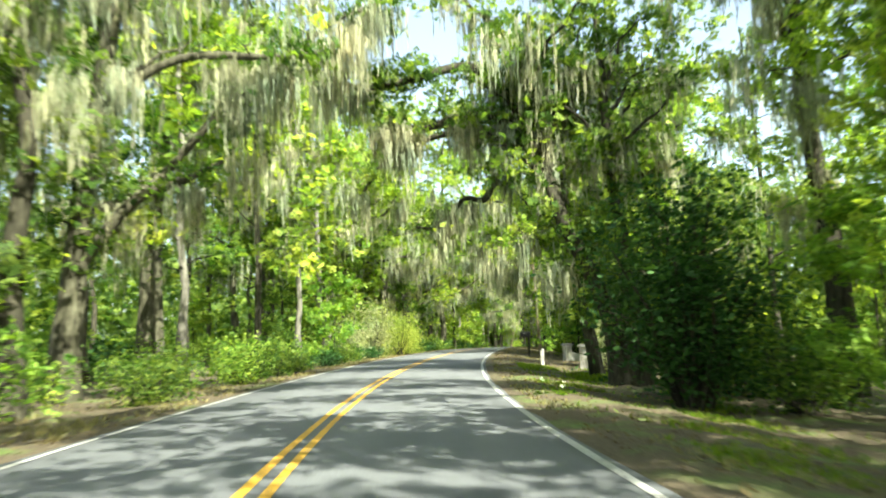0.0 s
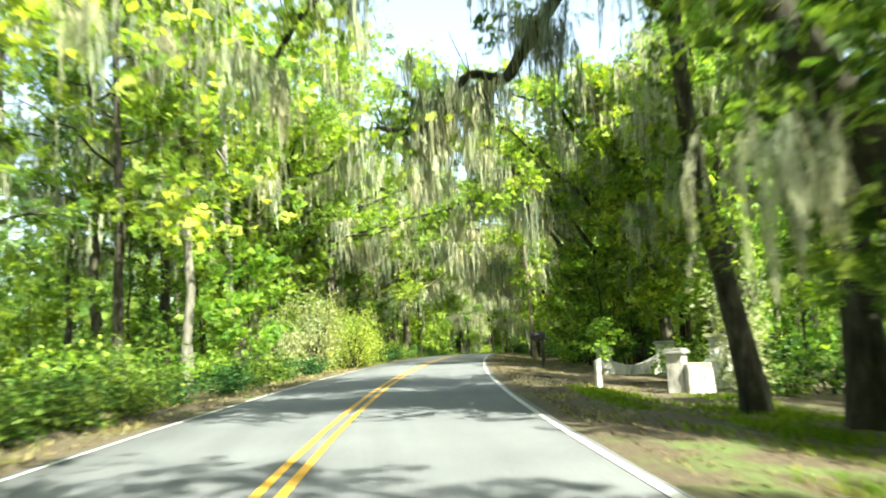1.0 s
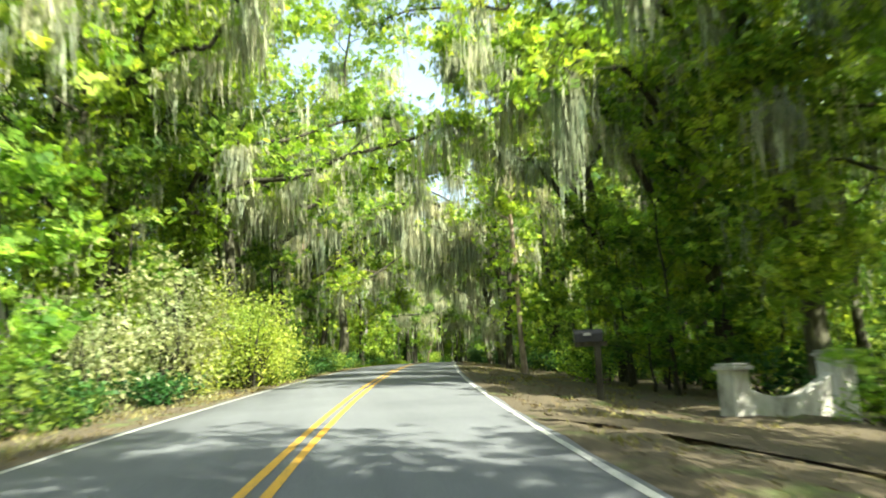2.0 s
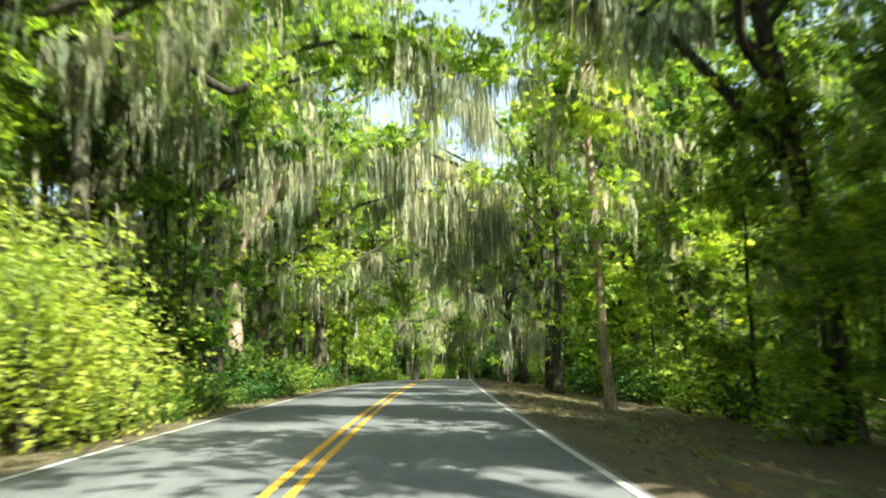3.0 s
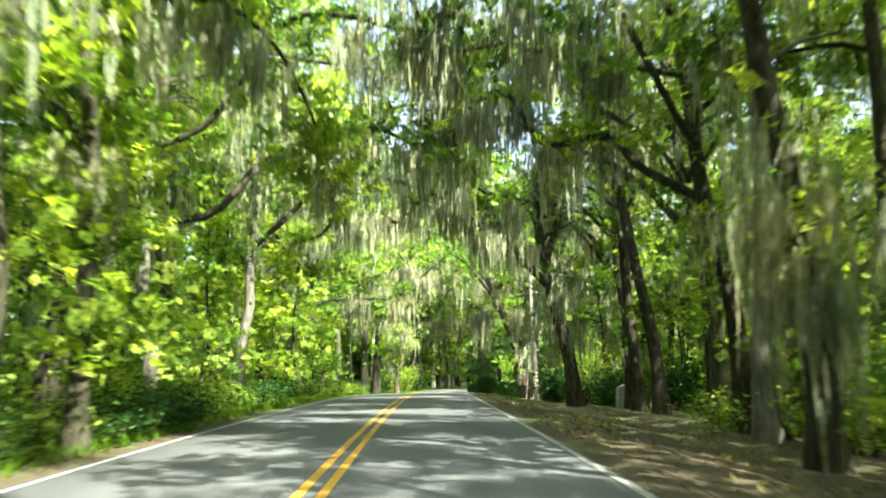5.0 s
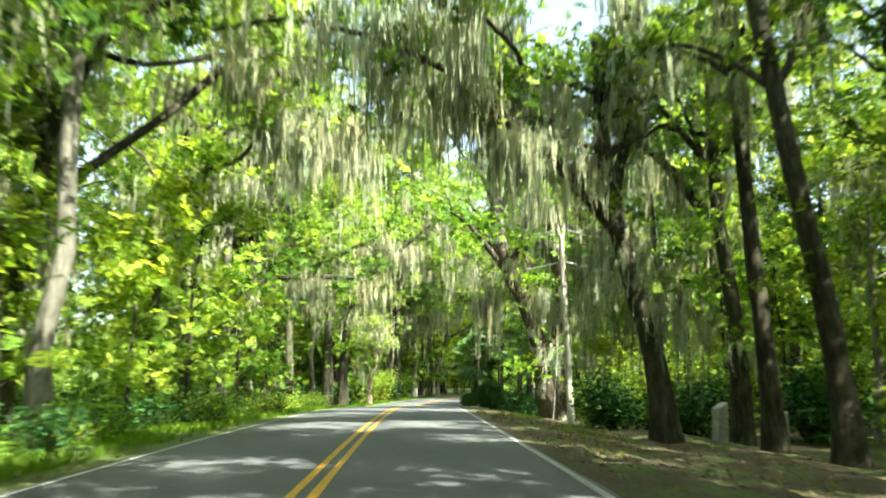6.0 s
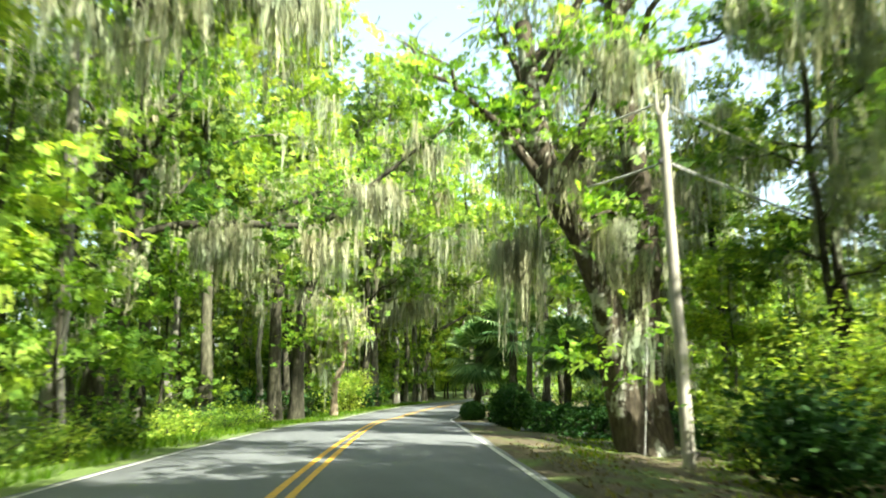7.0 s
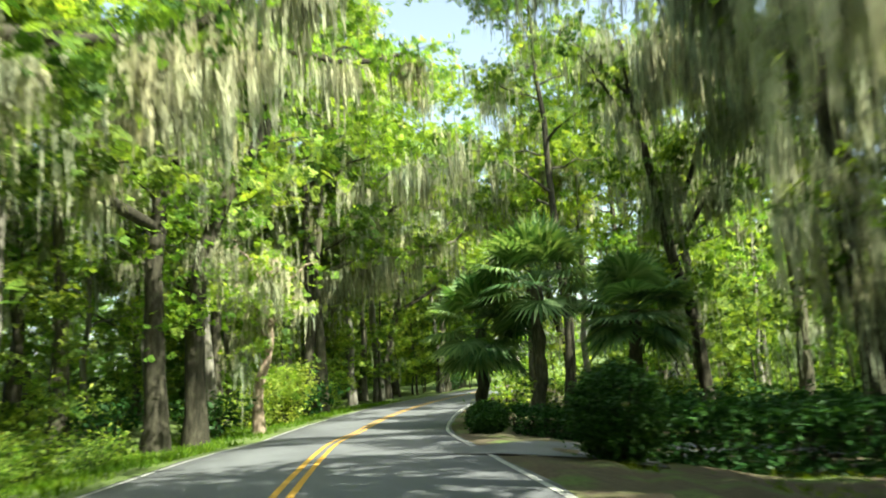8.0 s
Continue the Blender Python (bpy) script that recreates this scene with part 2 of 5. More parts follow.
def thing(name, place, label, category, group="", kind="", turn=0.0, scale=1.0):
    ob = new(name)
    ob.empty_display_size = 0.3
    ob.matrix_basis = Matrix.LocRotScale(place, Euler((0, 0, turn)), Vector((scale,) * 3))
    return tagged(ob, label, category, group, kind)


def tubes(runs, sides=7, rough=0.12, seed=0):
    """Verts and quads of tapered, uneven limbs: runs of (points, radii)."""
    rng = np.random.default_rng(seed)
    vs, qs, n = [], [], 0
    ang = np.linspace(0, 2 * math.pi, sides, endpoint=False)
    for pts, radii in runs:
        pts, radii = np.asarray(pts, float), np.asarray(radii, float)
        tang = np.gradient(pts, axis=0)
        tang /= np.linalg.norm(tang, axis=1, keepdims=True) + 1e-9
        ref = np.array([1.0, 0, 0]) if abs(tang[0][0]) < 0.8 else np.array([0, 1.0, 0])
        for k in range(len(pts)):
            ref = ref - tang[k] * (ref @ tang[k])
            ref /= np.linalg.norm(ref)
            side = np.cross(tang[k], ref)
            r = radii[k] * (1 + rough * rng.normal(size=sides))
            vs.append(pts[k] + (np.cos(ang) * r)[:, None] * ref + (np.sin(ang) * r)[:, None] * side)
        a = n + np.arange(sides)
        b = n + (np.arange(sides) + 1) % sides
        for k in range(len(pts) - 1):
            qs.append(np.stack([a + k * sides, b + k * sides, b + (k + 1) * sides, a + (k + 1) * sides], 1))
        n += len(pts) * sides
    return np.concatenate(vs), np.concatenate(qs)


def curve_points(a, b, sag, n, rng, wobble=0.05):
    """Points from a to b with a bow of sag metres and some wobble."""
    a, b = np.asarray(a, float), np.asarray(b, float)
    u = np.linspace(0, 1, n)[:, None]
    p = a + (b - a) * u + np.asarray(sag, float) * (4 * u * (1 - u))
    w = rng.normal(size=(n, 3)) * wobble * np.linalg.norm(b - a)
    w[0] = w[-1] = 0
    return p + w


def leaves(centres, size, rng, spread=0.35, per=12, flat=0.6, narrow=0.5, droop=0.1):
    """Sprays of pointed, folded leaves round the centres."""
    centres = np.repeat(np.asarray(centres, float), per, axis=0)
    n = len(centres)
    c = centres + rng.normal(size=(n, 3)) * spread * np.array([1, 1, flat])
    a = rng.normal(size=(n, 3)) * np.array([1, 1, 0.5]) - np.array([0, 0, droop])
    a /= np.linalg.norm(a, axis=1, keepdims=True)
    up = rng.normal(size=(n, 3)) * 0.6 + np.array([0, 0, 0.4])
    b = np.cross(a, up)
    b /= np.linalg.norm(b, axis=1, keepdims=True) + 1e-9
    nr = np.cross(b, a)
    s = size * rng.uniform(0.6, 1.35, (n, 1))
    w = s * narrow * rng.uniform(0.7, 1.2, (n, 1))
    v = np.stack([c - a * s * 0.5, c + b * w * 0.5 + nr * w * 0.15, c + a * s * 0.5, c - b * w * 0.5 + nr * w * 0.15], 1).reshape(-1, 3)
    return v, np.arange(n * 4).reshape(-1, 4)


def strands(roots, length, width, rng, per=8, spread=0.22, steps=3):
    """Hanging beards: tapered, wavering ribbons below each root."""
    roots = np.asarray(roots, float)
    reach = np.repeat(rng.uniform(0.35, 1.3, len(roots)) * length, per)
    c = np.repeat(roots, per, axis=0)
    n = len(c)
    c = c + rng.normal(size=(n, 3)) * spread * np.array([1, 1, 0.25])
    ln = reach * rng.uniform(0.35, 1.1, n)
    th = rng.uniform(0, math.pi, n)
    b = np.stack([np.cos(th), np.sin(th), np.zeros(n)], 1)
    w = width * rng.uniform(0.5, 1.3, n)
    rows = []
    drift = rng.normal(size=(n, 3)) * 0.10
    drift[:, 2] = 0
    for k in range(steps + 1):
        u = k / steps
        p = c + drift * u + rng.normal(size=(n, 3)) * 0.025 * np.array([1, 1, 0])
        p[:, 2] -= ln * u
        half = (w * (0.55, 1.0, 0.7, 0.12)[min(3, round(u * 3))] * 0.5)[:, None]
        rows += [p - b * half, p + b * half]
    v = np.stack(rows, 1).reshape(-1, 3)
    base = (np.arange(n) * 2 * (steps + 1))[:, None]
    q = np.concatenate([base + np.array([[2 * k, 2 * k + 1, 2 * k + 3, 2 * k + 2]]) for k in range(steps)])
    return v, q


def block(size, place=(0, 0, 0), bevel=0.02, bm=None):
    """A bevelled block standing on place."""
    bm = bm or bmesh.new()
    made = bmesh.ops.create_cube(bm, size=1.0)["verts"]
    bmesh.ops.scale(bm, vec=size, verts=made)
    bmesh.ops.translate(bm, vec=Vector(place) + Vector((0, 0, size[2] / 2)), verts=made)
    if bevel:
        edges = list({e for v in made for e in v.link_edges})
        bmesh.ops.bevel(bm, geom=edges, offset=bevel, segments=2, affect="EDGES", profile=0.6)
    return bm


# ------------------------------------------------------------------ ground, road and its lines
def build_ground():
    # fine cells near the road, wide ones to the horizon
    ys = np.concatenate([[-1500, -500, -150, -60], np.arange(-30, 231, 1.5), [260, 340, 600, 1600]])
    offs = np.concatenate([[-1500, -500, -150, -70, -45], np.arange(-30, -8, 2), np.arange(-8, 12, 0.4), np.arange(12, 32, 2), [45, 70, 150, 500, 1500]])
    off, yy = np.meshgrid(offs, ys)
    xx = centre(np.clip(yy, -60, 340)) + off
    rng = np.random.default_rng(3)
    zz = land(xx, np.clip(yy, -60, 340)) + rng.normal(size=xx.shape) * 0.03 * (np.abs(off) > 3.6)
    zz = np.where(np.abs(off) < 3.15, zz - 0.12, zz)
    n, m = xx.shape
    idx = np.arange(n * m).reshape(n, m)
    q = np.stack([idx[:-1, :-1], idx[:-1, 1:], idx[1:, 1:], idx[1:, :-1]], -1).reshape(-1, 4)
    me = mesh_quads("ground", np.stack([xx, yy, zz], -1).reshape(-1, 3), q, SOIL)
    # how grassy the verge is, stretch by stretch
    g = np.where(off < 0, 0.30 + 0.35 * smooth(95, 120, yy), 0.36 - 0.06 * smooth(20, 40, yy) + 0.06 * smooth(90, 108, yy))
    g = g + 0.5 * smooth(14, 20, off) * smooth(135, 150, yy) + 0.5 * smooth(24, 40, off) + 0.5 * smooth(20, 34, -off)
    at_ = me.attributes.new("grassy", "FLOAT", "POINT")
    at_.data.foreach_set("value", g.ravel().astype(np.float32))
    tagged(new("ground", me), "leaf-strewn sandy verge with patches of thin grass", "ground", kind="structure")


def strip(name, off_a, off_b, y0, y1, lift, material, step=1.5, ragged=0.0, thick=0.0):
    ys = np.arange(y0, y1 + step, step)
    rng = np.random.default_rng(int(abs(off_a * 100)))
    cols = []
    offs = np.linspace(off_a, off_b, 5 if off_b - off_a > 1 else 2)
    for i, o in enumerate(offs):
        edge = i in (0, len(offs) - 1)
        oo = o + (rng.normal(size=len(ys)) * ragged if edge else 0)
        crown = 0.05 * (1 - (o / 3.5) ** 2)
        cols.append(np.stack([centre(ys) + oo, ys, crest(ys) + crown + lift], 1))
    if thick:
        cols = [cols[0] - (0.05, 0, thick)] + cols + [cols[-1] - (-0.05, 0, thick)]
    v = np.stack(cols, 1)
    n, m = v.shape[:2]
    idx = np.arange(n * m).reshape(n, m)
    q = np.stack([idx[:-1, :-1], idx[:-1, 1:], idx[1:, 1:], idx[1:, :-1]], -1).reshape(-1, 4)
    return new(name, mesh_quads(name, v.reshape(-1, 3), q, material))


build_ground()
tagged(strip("road", -3.24, 3.2, -60, 300, 0.0, ASPHALT, ragged=0.035, thick=0.14), "grey worn asphalt two-lane road", "road", kind="structure")
for o in (-0.16, 0.06):
    tagged(strip("yellow_line", o, o + 0.10, -60, 300, 0.006, YELLOW, ragged=0.004), "worn yellow centre line painted on the road", "road marking", kind="structure")
for o in (-LANE - 0.06, LANE - 0.06):
    tagged(strip("white_line", o, o + 0.10, -60, 300, 0.006, WHITE, ragged=0.006), "worn white edge line painted on the road", "road marking", kind="structure")


# ------------------------------------------------------------------ trees
def grow(rng, height, girth, lean=(0, 0), fork=0.45, limbs=9, reach=4.0, rise=0.5, twigs=4, crown_from=0.4):
    """The limbs of one tree: trunk run, limb runs, and points along the twigs."""
    top = np.array([lean[0], lean[1], height])
    trunk = curve_points((0, 0, -0.3), top, (-lean[0] * 0.12, -lean[1] * 0.12, 0), 11, rng, 0.005)
    u = np.linspace(0, 1, 11)
    radii = girth * (1 - 0.85 * u) * (1 + 0.7 * np.exp(-u * 22))
    arms, tips, along = [], [], []
    for k in range(limbs):
        h = crown_from + (0.97 - crown_from) * (k + rng.uniform(0, 0.8)) / limbs
        i = h * 10
        j = min(9, int(i))
        root = trunk[j] + (trunk[j + 1] - trunk[j]) * (i - j)
        az = k * 2.4 + rng.uniform(-0.5, 0.5)
        ln = reach * rng.uniform(0.6, 1.15) * (1.15 - 0.7 * (h - crown_from) / (1 - crown_from + 1e-6))
        end = root + ln * np.array([math.cos(az), math.sin(az), rise * rng.uniform(0.3, 1.3)])
        pts = curve_points(root, end, (0, 0, ln * 0.08), 6, rng, 0.03)
        r0 = girth * (1 - 0.85 * h) * 0.55
        arms.append((pts, r0 * np.linspace(1, 0.2, 6)))
        for _ in range(twigs):
            v = rng.uniform(0.35, 1.0)
            s = pts[min(4, int(v * 5))] + (pts[min(5, int(v * 5) + 1)] - pts[min(4, int(v * 5))]) * (v * 5 % 1)
            d = (end - root) / ln + rng.normal(size=3) * 0.7
            e = s + d * ln * rng.uniform(0.2, 0.42)
            tw = curve_points(s, e, (0, 0, 0.05 * ln), 3, rng, 0.04)
            arms.append((tw, r0 * 0.32 * np.linspace(1, 0.15, 3)))
            tips.append(tw[1:])
        along.append(pts[2:])
    tips = np.concatenate(tips + [a[1:] for a in along])
    return (trunk, radii), arms, tips


def stuff(ob):
    return tagged(ob, kind="stuff")


def plant_tree(name, place, spec, label, category="tree", group="", turn=0.0, bark=None, leaf=None, sides=9, limbs_apart=False):
    """A tree of trunk, branches, crown and hanging moss; spec holds what grow() takes and the amounts."""
    rng = np.random.default_rng(spec["seed"])
    amounts = {k: spec[k] for k in ("sprays", "leaf", "spread", "moss", "moss_len")}
    shape = {k: v for k, v in spec.items() if k not in amounts and k != "seed"}
    stem, arms, tips = grow(rng, **shape)
    tree = thing(name, place, label, category, group, turn=turn)
    part("trunk", mesh_quads("trunk", *tubes([stem], sides, 0.07, 1), bark or BARK), tree)
    if limbs_apart:
        for run in (a for a in arms if len(a[0]) == 6):
            part("limb", mesh_quads("limb", *tubes([run], 6, 0.1, 2), bark or BARK), tree)
        arms = [a for a in arms if len(a[0]) != 6]
    stuff(part("twigwork", mesh_quads("twigwork", *tubes(arms, 3, 0.1, 2), bark or BARK), tree))
    n = amounts["sprays"]
    hearts = tips[rng.integers(0, len(tips), n // 4)]
    pick = hearts[rng.integers(0, len(hearts), n)] + rng.normal(size=(n, 3)) * amounts["spread"] * np.array([0.8, 0.8, 0.45])
    stuff(part("crown", mesh_quads("crown", *leaves(pick, amounts["leaf"] * 1.55, rng, amounts["spread"] * 0.75, 4, narrow=0.85), leaf or LEAF_OAK, True), tree, "mass of small green leaves"))
    if amounts["moss"]:
        low = tips[rng.integers(0, len(tips), amounts["moss"] // 6 + 1)]
        low = low[rng.integers(0, len(low), amounts["moss"])] + rng.normal(size=(amounts["moss"], 3)) * np.array([0.28, 0.28, 0.2])
        stuff(part("moss", mesh_quads("moss", *strands(low, amounts["moss_len"], 0.22, rng, 4, 0.25, 2), MOSS), tree, "grey-green hanging moss"))
    return tree


def shrub(name, place, width, height, label, leaf, size=0.13, sprays=160, seed=0, category="bush", group="", stems=7, lumpy=0.35):
    """A bush of several stems and an uneven mass of leaves reaching the ground."""
    rng = np.random.default_rng(seed)
    ob = thing(name, place, label, category, group)
    runs, pts = [], []
    for k in range(stems):
        az = rng.uniform(0, 6.28)
        r = width * 0.5 * rng.uniform(0.25, 1)
        end = np.array([math.cos(az) * r, math.sin(az) * r, height * rng.uniform(0.55, 1.0) * (1 - 0.35 * (2 * r / width) ** 2)])
        run = curve_points((end[0] * 0.15, end[1] * 0.15, -0.1), end, (0, 0, height * 0.1), 5, rng, 0.04)
        runs.append((run, np.linspace(0.03, 0.008, 5) * (0.6 + height * 0.25)))
        pts.append(run[1:])
    pts = np.concatenate(pts)
    stuff(part("stemwork", mesh_quads("stemwork", *tubes(runs, 4, 0.1, seed), BARK_DARK), ob))
    c = pts[rng.integers(0, len(pts), sprays)] + rng.normal(size=(sprays, 3)) * np.array([width, width, height * 0.7]) * lumpy * 0.33
    c[:, 2] = np.abs(c[:, 2])
    stuff(part("leafage", mesh_quads("leafage", *leaves(c, size * 1.15, rng, 0.12 * width ** 0.5 + 0.06, 7), leaf, True), ob))
    return ob


# kinds of tree that the woods repeat
OAK = [dict(seed=10 + k, height=13 + k, girth=0.36 + 0.04 * k, lean=((-1) ** k * 1.2, 0.6), limbs=11, reach=6.8, rise=0.42, twigs=5, crown_from=0.42,
            sprays=1000, leaf=0.31, spread=0.6, moss=150, moss_len=1.8) for k in range(3)]
SLENDER = [dict(seed=30 + k, height=17 + 1.5 * k, girth=0.17 + 0.02 * k, lean=((-1) ** k * 0.8, 0.3 * k), limbs=14, reach=2.9, rise=0.35, twigs=3, crown_from=0.28,
                sprays=340, leaf=0.34, spread=0.55, moss=140, moss_len=1.8) for k in range(4)]
SAPLING = [dict(seed=50 + k, height=6.5 + k, girth=0.06 + 0.01 * k, lean=(0.5 * (-1) ** k, 0.4), limbs=10, reach=1.7, rise=0.45, twigs=2, crown_from=0.12,
                sprays=190, leaf=0.26, spread=0.38, moss=0, moss_len=0.5) for k in range(4)]
LOFTY = [dict(seed=60 + k, height=22 + 1.5 * k, girth=0.24 + 0.02 * k, lean=((-1) ** k * 1.0, 0.5), limbs=15, reach=4.6, rise=0.4, twigs=4, crown_from=0.4,
              sprays=520, leaf=0.36, spread=0.7, moss=240, moss_len=2.1) for k in range(3)]
FAR_AWAY = Vector((0, -400, 0))

oaks = [plant_tree("live_oak", FAR_AWAY, s, "moss-hung live oak with spreading limbs", "tree", "roadside trees", leaf=lf, limbs_apart=True)
        for s, lf in zip(OAK, (LEAF_OAK, LEAF_OAK, LEAF_FRESH))]
slender = [plant_tree("tall_tree", FAR_AWAY, s, "tall slim tree with a narrow fresh green crown", "tree", "woodland trees", bark=b, leaf=lf, sides=7)
           for s, b, lf in zip(SLENDER, (BARK_GREY, BARK_DARK, BARK, BARK_DARK), (LEAF_FRESH, LEAF_OAK, LEAF_LIME, LEAF_OAK))]
lofty = [plant_tree("lofty_tree", FAR_AWAY, s, "lofty tree with a wide mossy crown above the road", "tree", "lofty trees", bark=b, leaf=lf, sides=8)
         for s, b, lf in zip(LOFTY, (BARK_GREY, BARK, BARK_DARK), (LEAF_FRESH, LEAF_LIME, LEAF_OAK))]
saplings = [plant_tree("sapling", FAR_AWAY, s, "leafy young tree in the undergrowth", "tree", "young trees", bark=BARK_DARK, leaf=lf, sides=6)
            for s, lf in zip(SAPLING, (LEAF_FRESH, LEAF_OAK, LEAF_FRESH, LEAF_OAK))]
shrubs = [shrub("shrub", FAR_AWAY, 2.2, 1.4, "low leafy shrub of the undergrowth", lf, 0.18, 75, 70 + k, group="undergrowth shrubs")
          for k, lf in enumerate((LEAF_FRESH, LEAF_OAK, LEAF_FRESH, LEAF_DEEP))]
USED = []


def stand(kind, off, y, scale=1.0, turn=None, rng=random):
    """A copy of one of the kinds beside the road."""
    p = at(off, y, -0.03)
    turn = rng.uniform(0, 6.28) if turn is None else turn
    USED.append((p.x, p.y))
    ob = copy_thing(kind, Matrix.LocRotScale(p, Euler((0, 0, turn)), None))
    ob.scale = (scale,) * 3
    return ob


# ------------------------------------------------------------------ the large trees, one by one
def eased(pts, per=4):
    """A smooth line through the points."""
    p = np.asarray(pts, float)
    p = np.vstack([2 * p[0] - p[1], p, 2 * p[-1] - p[-2]])
    out = []
    for k in range(1, len(p) - 2):
        for u in np.linspace(0, 1, per, endpoint=False):
            a, b, c, d = p[k - 1:k + 3]
            out.append(0.5 * (2 * b + (c - a) * u + (2 * a - 5 * b + 4 * c - d) * u * u + (3 * b - a - 3 * c + d) * u ** 3))
    return np.array(out + [p[-2]])


def great_tree(name, label, stems, limbs=(), seed=0, sprays=300, moss=120, moss_len=1.6, leaf=None, bark=None, crown=7, reach=4.5, size=0.24, twig=1.3, group="great roadside trees", limb_bark=None, beards=(), clad=7, skirt=-9.0):
    """A tree along given stems and limbs (points and thickness), with an upper crown of its own, twigs, leaves and moss."""
    rng = np.random.default_rng(seed)
    bark, leaf = bark or BARK_DARK, leaf or LEAF_OAK
    foot = Vector(stems[0][0][0])
    foot.z = float(land(foot.x, foot.y)) - 0.05
    tree = thing(name, foot, label, "tree", group)
    USED.append((foot.x, foot.y))
    base = np.array(foot)
    carriers, skin = [], []
    for pts, thick in stems:
        p = np.asarray(pts, float)
        p[0, 2] = float(land(p[0, 0], p[0, 1])) - 0.25
        line = eased(p) - base
        u = np.linspace(0, 1, len(line))
        line[:, 0] += 0.11 * np.sin(u * 9 + seed) * u ** 0.5
        line[:, 1] += 0.09 * np.sin(u * 7 + 2 * seed) * u ** 0.5
        part("trunk", mesh_quads("trunk", *tubes([(line, thick * (1 - 0.5 * u) * (1 + 0.55 * np.exp(-u * 14)))], 12, 0.06, seed), bark), tree)
        skin.append(line[len(line) // 4:])
        top, rise = line[-1], line[-1] - line[-3]
        rise = rise / np.linalg.norm(rise)
        for k in range(crown):
            az = k * 2.4 + rng.uniform(-0.4, 0.4)
            h = rng.uniform(0.0, 0.35)
            root = line[int((1 - h) * (len(line) - 1))]
            ln = reach * rng.uniform(0.6, 1.15)
            end = root + ln * (np.array([math.cos(az), math.sin(az), 0.25]) * 0.8 + rise * rng.uniform(0.2, 0.9))
            run = curve_points(root, end, (0, 0, ln * 0.1), 8, rng, 0.03)
            part("limb", mesh_quads("limb", *tubes([(run, thick * 0.34 * np.linspace(1, 0.15, 8))], 7, 0.08, k), bark), tree)
            carriers.append(run)
    for pts, thick in limbs:
        line = eased(pts) - base
        part("limb", mesh_quads("limb", *tubes([(line, thick * np.linspace(1, 0.3, len(line)))], 8, 0.09, seed + 1), limb_bark or bark), tree)
        carriers.append(line)
        carriers.append(line)
    twigs, tips = [], []
    for line in carriers:
        long = np.linalg.norm(np.diff(line, axis=0), axis=1).sum()
        for _ in range(int(long * 1.6)):
            k = rng.integers(len(line) // 4, len(line))
            d = rng.normal(size=3) * np.array([1, 1, 0.6]) + (0, 0, 0.15)
            e = line[k] + d / np.linalg.norm(d) * twig * rng.uniform(0.4, 1.2)
            tw = curve_points(line[k], e, (0, 0, 0.06), 3, rng, 0.05)
            twigs.append((tw, 0.022 * np.linspace(1, 0.3, 3)))
            tips.append(tw[1:])
    stuff(part("twigwork", mesh_quads("twigwork", *tubes(twigs, 3, 0.1, seed), bark), tree))
    tips = np.concatenate(tips)
    skin = np.concatenate(skin)
    if sprays:
        about = skin[rng.integers(0, len(skin), sprays // clad)] + np.clip(rng.normal(size=(sprays // clad, 3)), -1.5, 1.5) * (0.65, 0.65, 0.5)
        tips = np.vstack([tips[tips[:, 2] > skirt], about])
        hearts = tips[rng.integers(0, len(tips), sprays // 4)]
        pick = hearts[rng.integers(0, len(hearts), sprays)] + rng.normal(size=(sprays, 3)) * (0.32, 0.32, 0.18)
        stuff(part("crown", mesh_quads("crown", *leaves(np.vstack([pick, about]), size * 1.6, rng, 0.32, 4, narrow=0.85), leaf, True), tree, "mass of small green leaves"))
    if moss:
        hung = np.concatenate([c[len(c) // 4:] for c in (carriers[-2 * len(limbs):] if limbs else carriers)])
        pools = [(tips, moss * 45 // 100, 0.26, 0.0), (hung, moss * 30 // 100, 0.14, 0.22), (skin, moss // 25, 0.45, 0.0)]
        roots = []
        for pool, n, loose, below in pools:
            hearts = pool[rng.integers(0, len(pool), n // 8 + 1)]
            roots.append(hearts[rng.integers(0, len(hearts), n)] + rng.normal(size=(n, 3)) * (loose, loose, 0.06 if below else 0.25) - (0, 0, below))
        roots = np.vstack(roots)
        stuff(part("moss", mesh_quads("moss", *strands(roots, moss_len, 0.17, rng, per=6, spread=0.28, steps=3), MOSS), tree, "long grey beards of hanging moss"))
    for spot, ln in beards:
        v, q = strands(np.repeat(np.array([spot]), 7, axis=0) - base, ln, 0.2, rng, per=9, spread=0.2, steps=3)
        stuff(part("beard", mesh_quads("beard", v, q, MOSS), tree, "long pale beard of hanging moss"))
    return tree


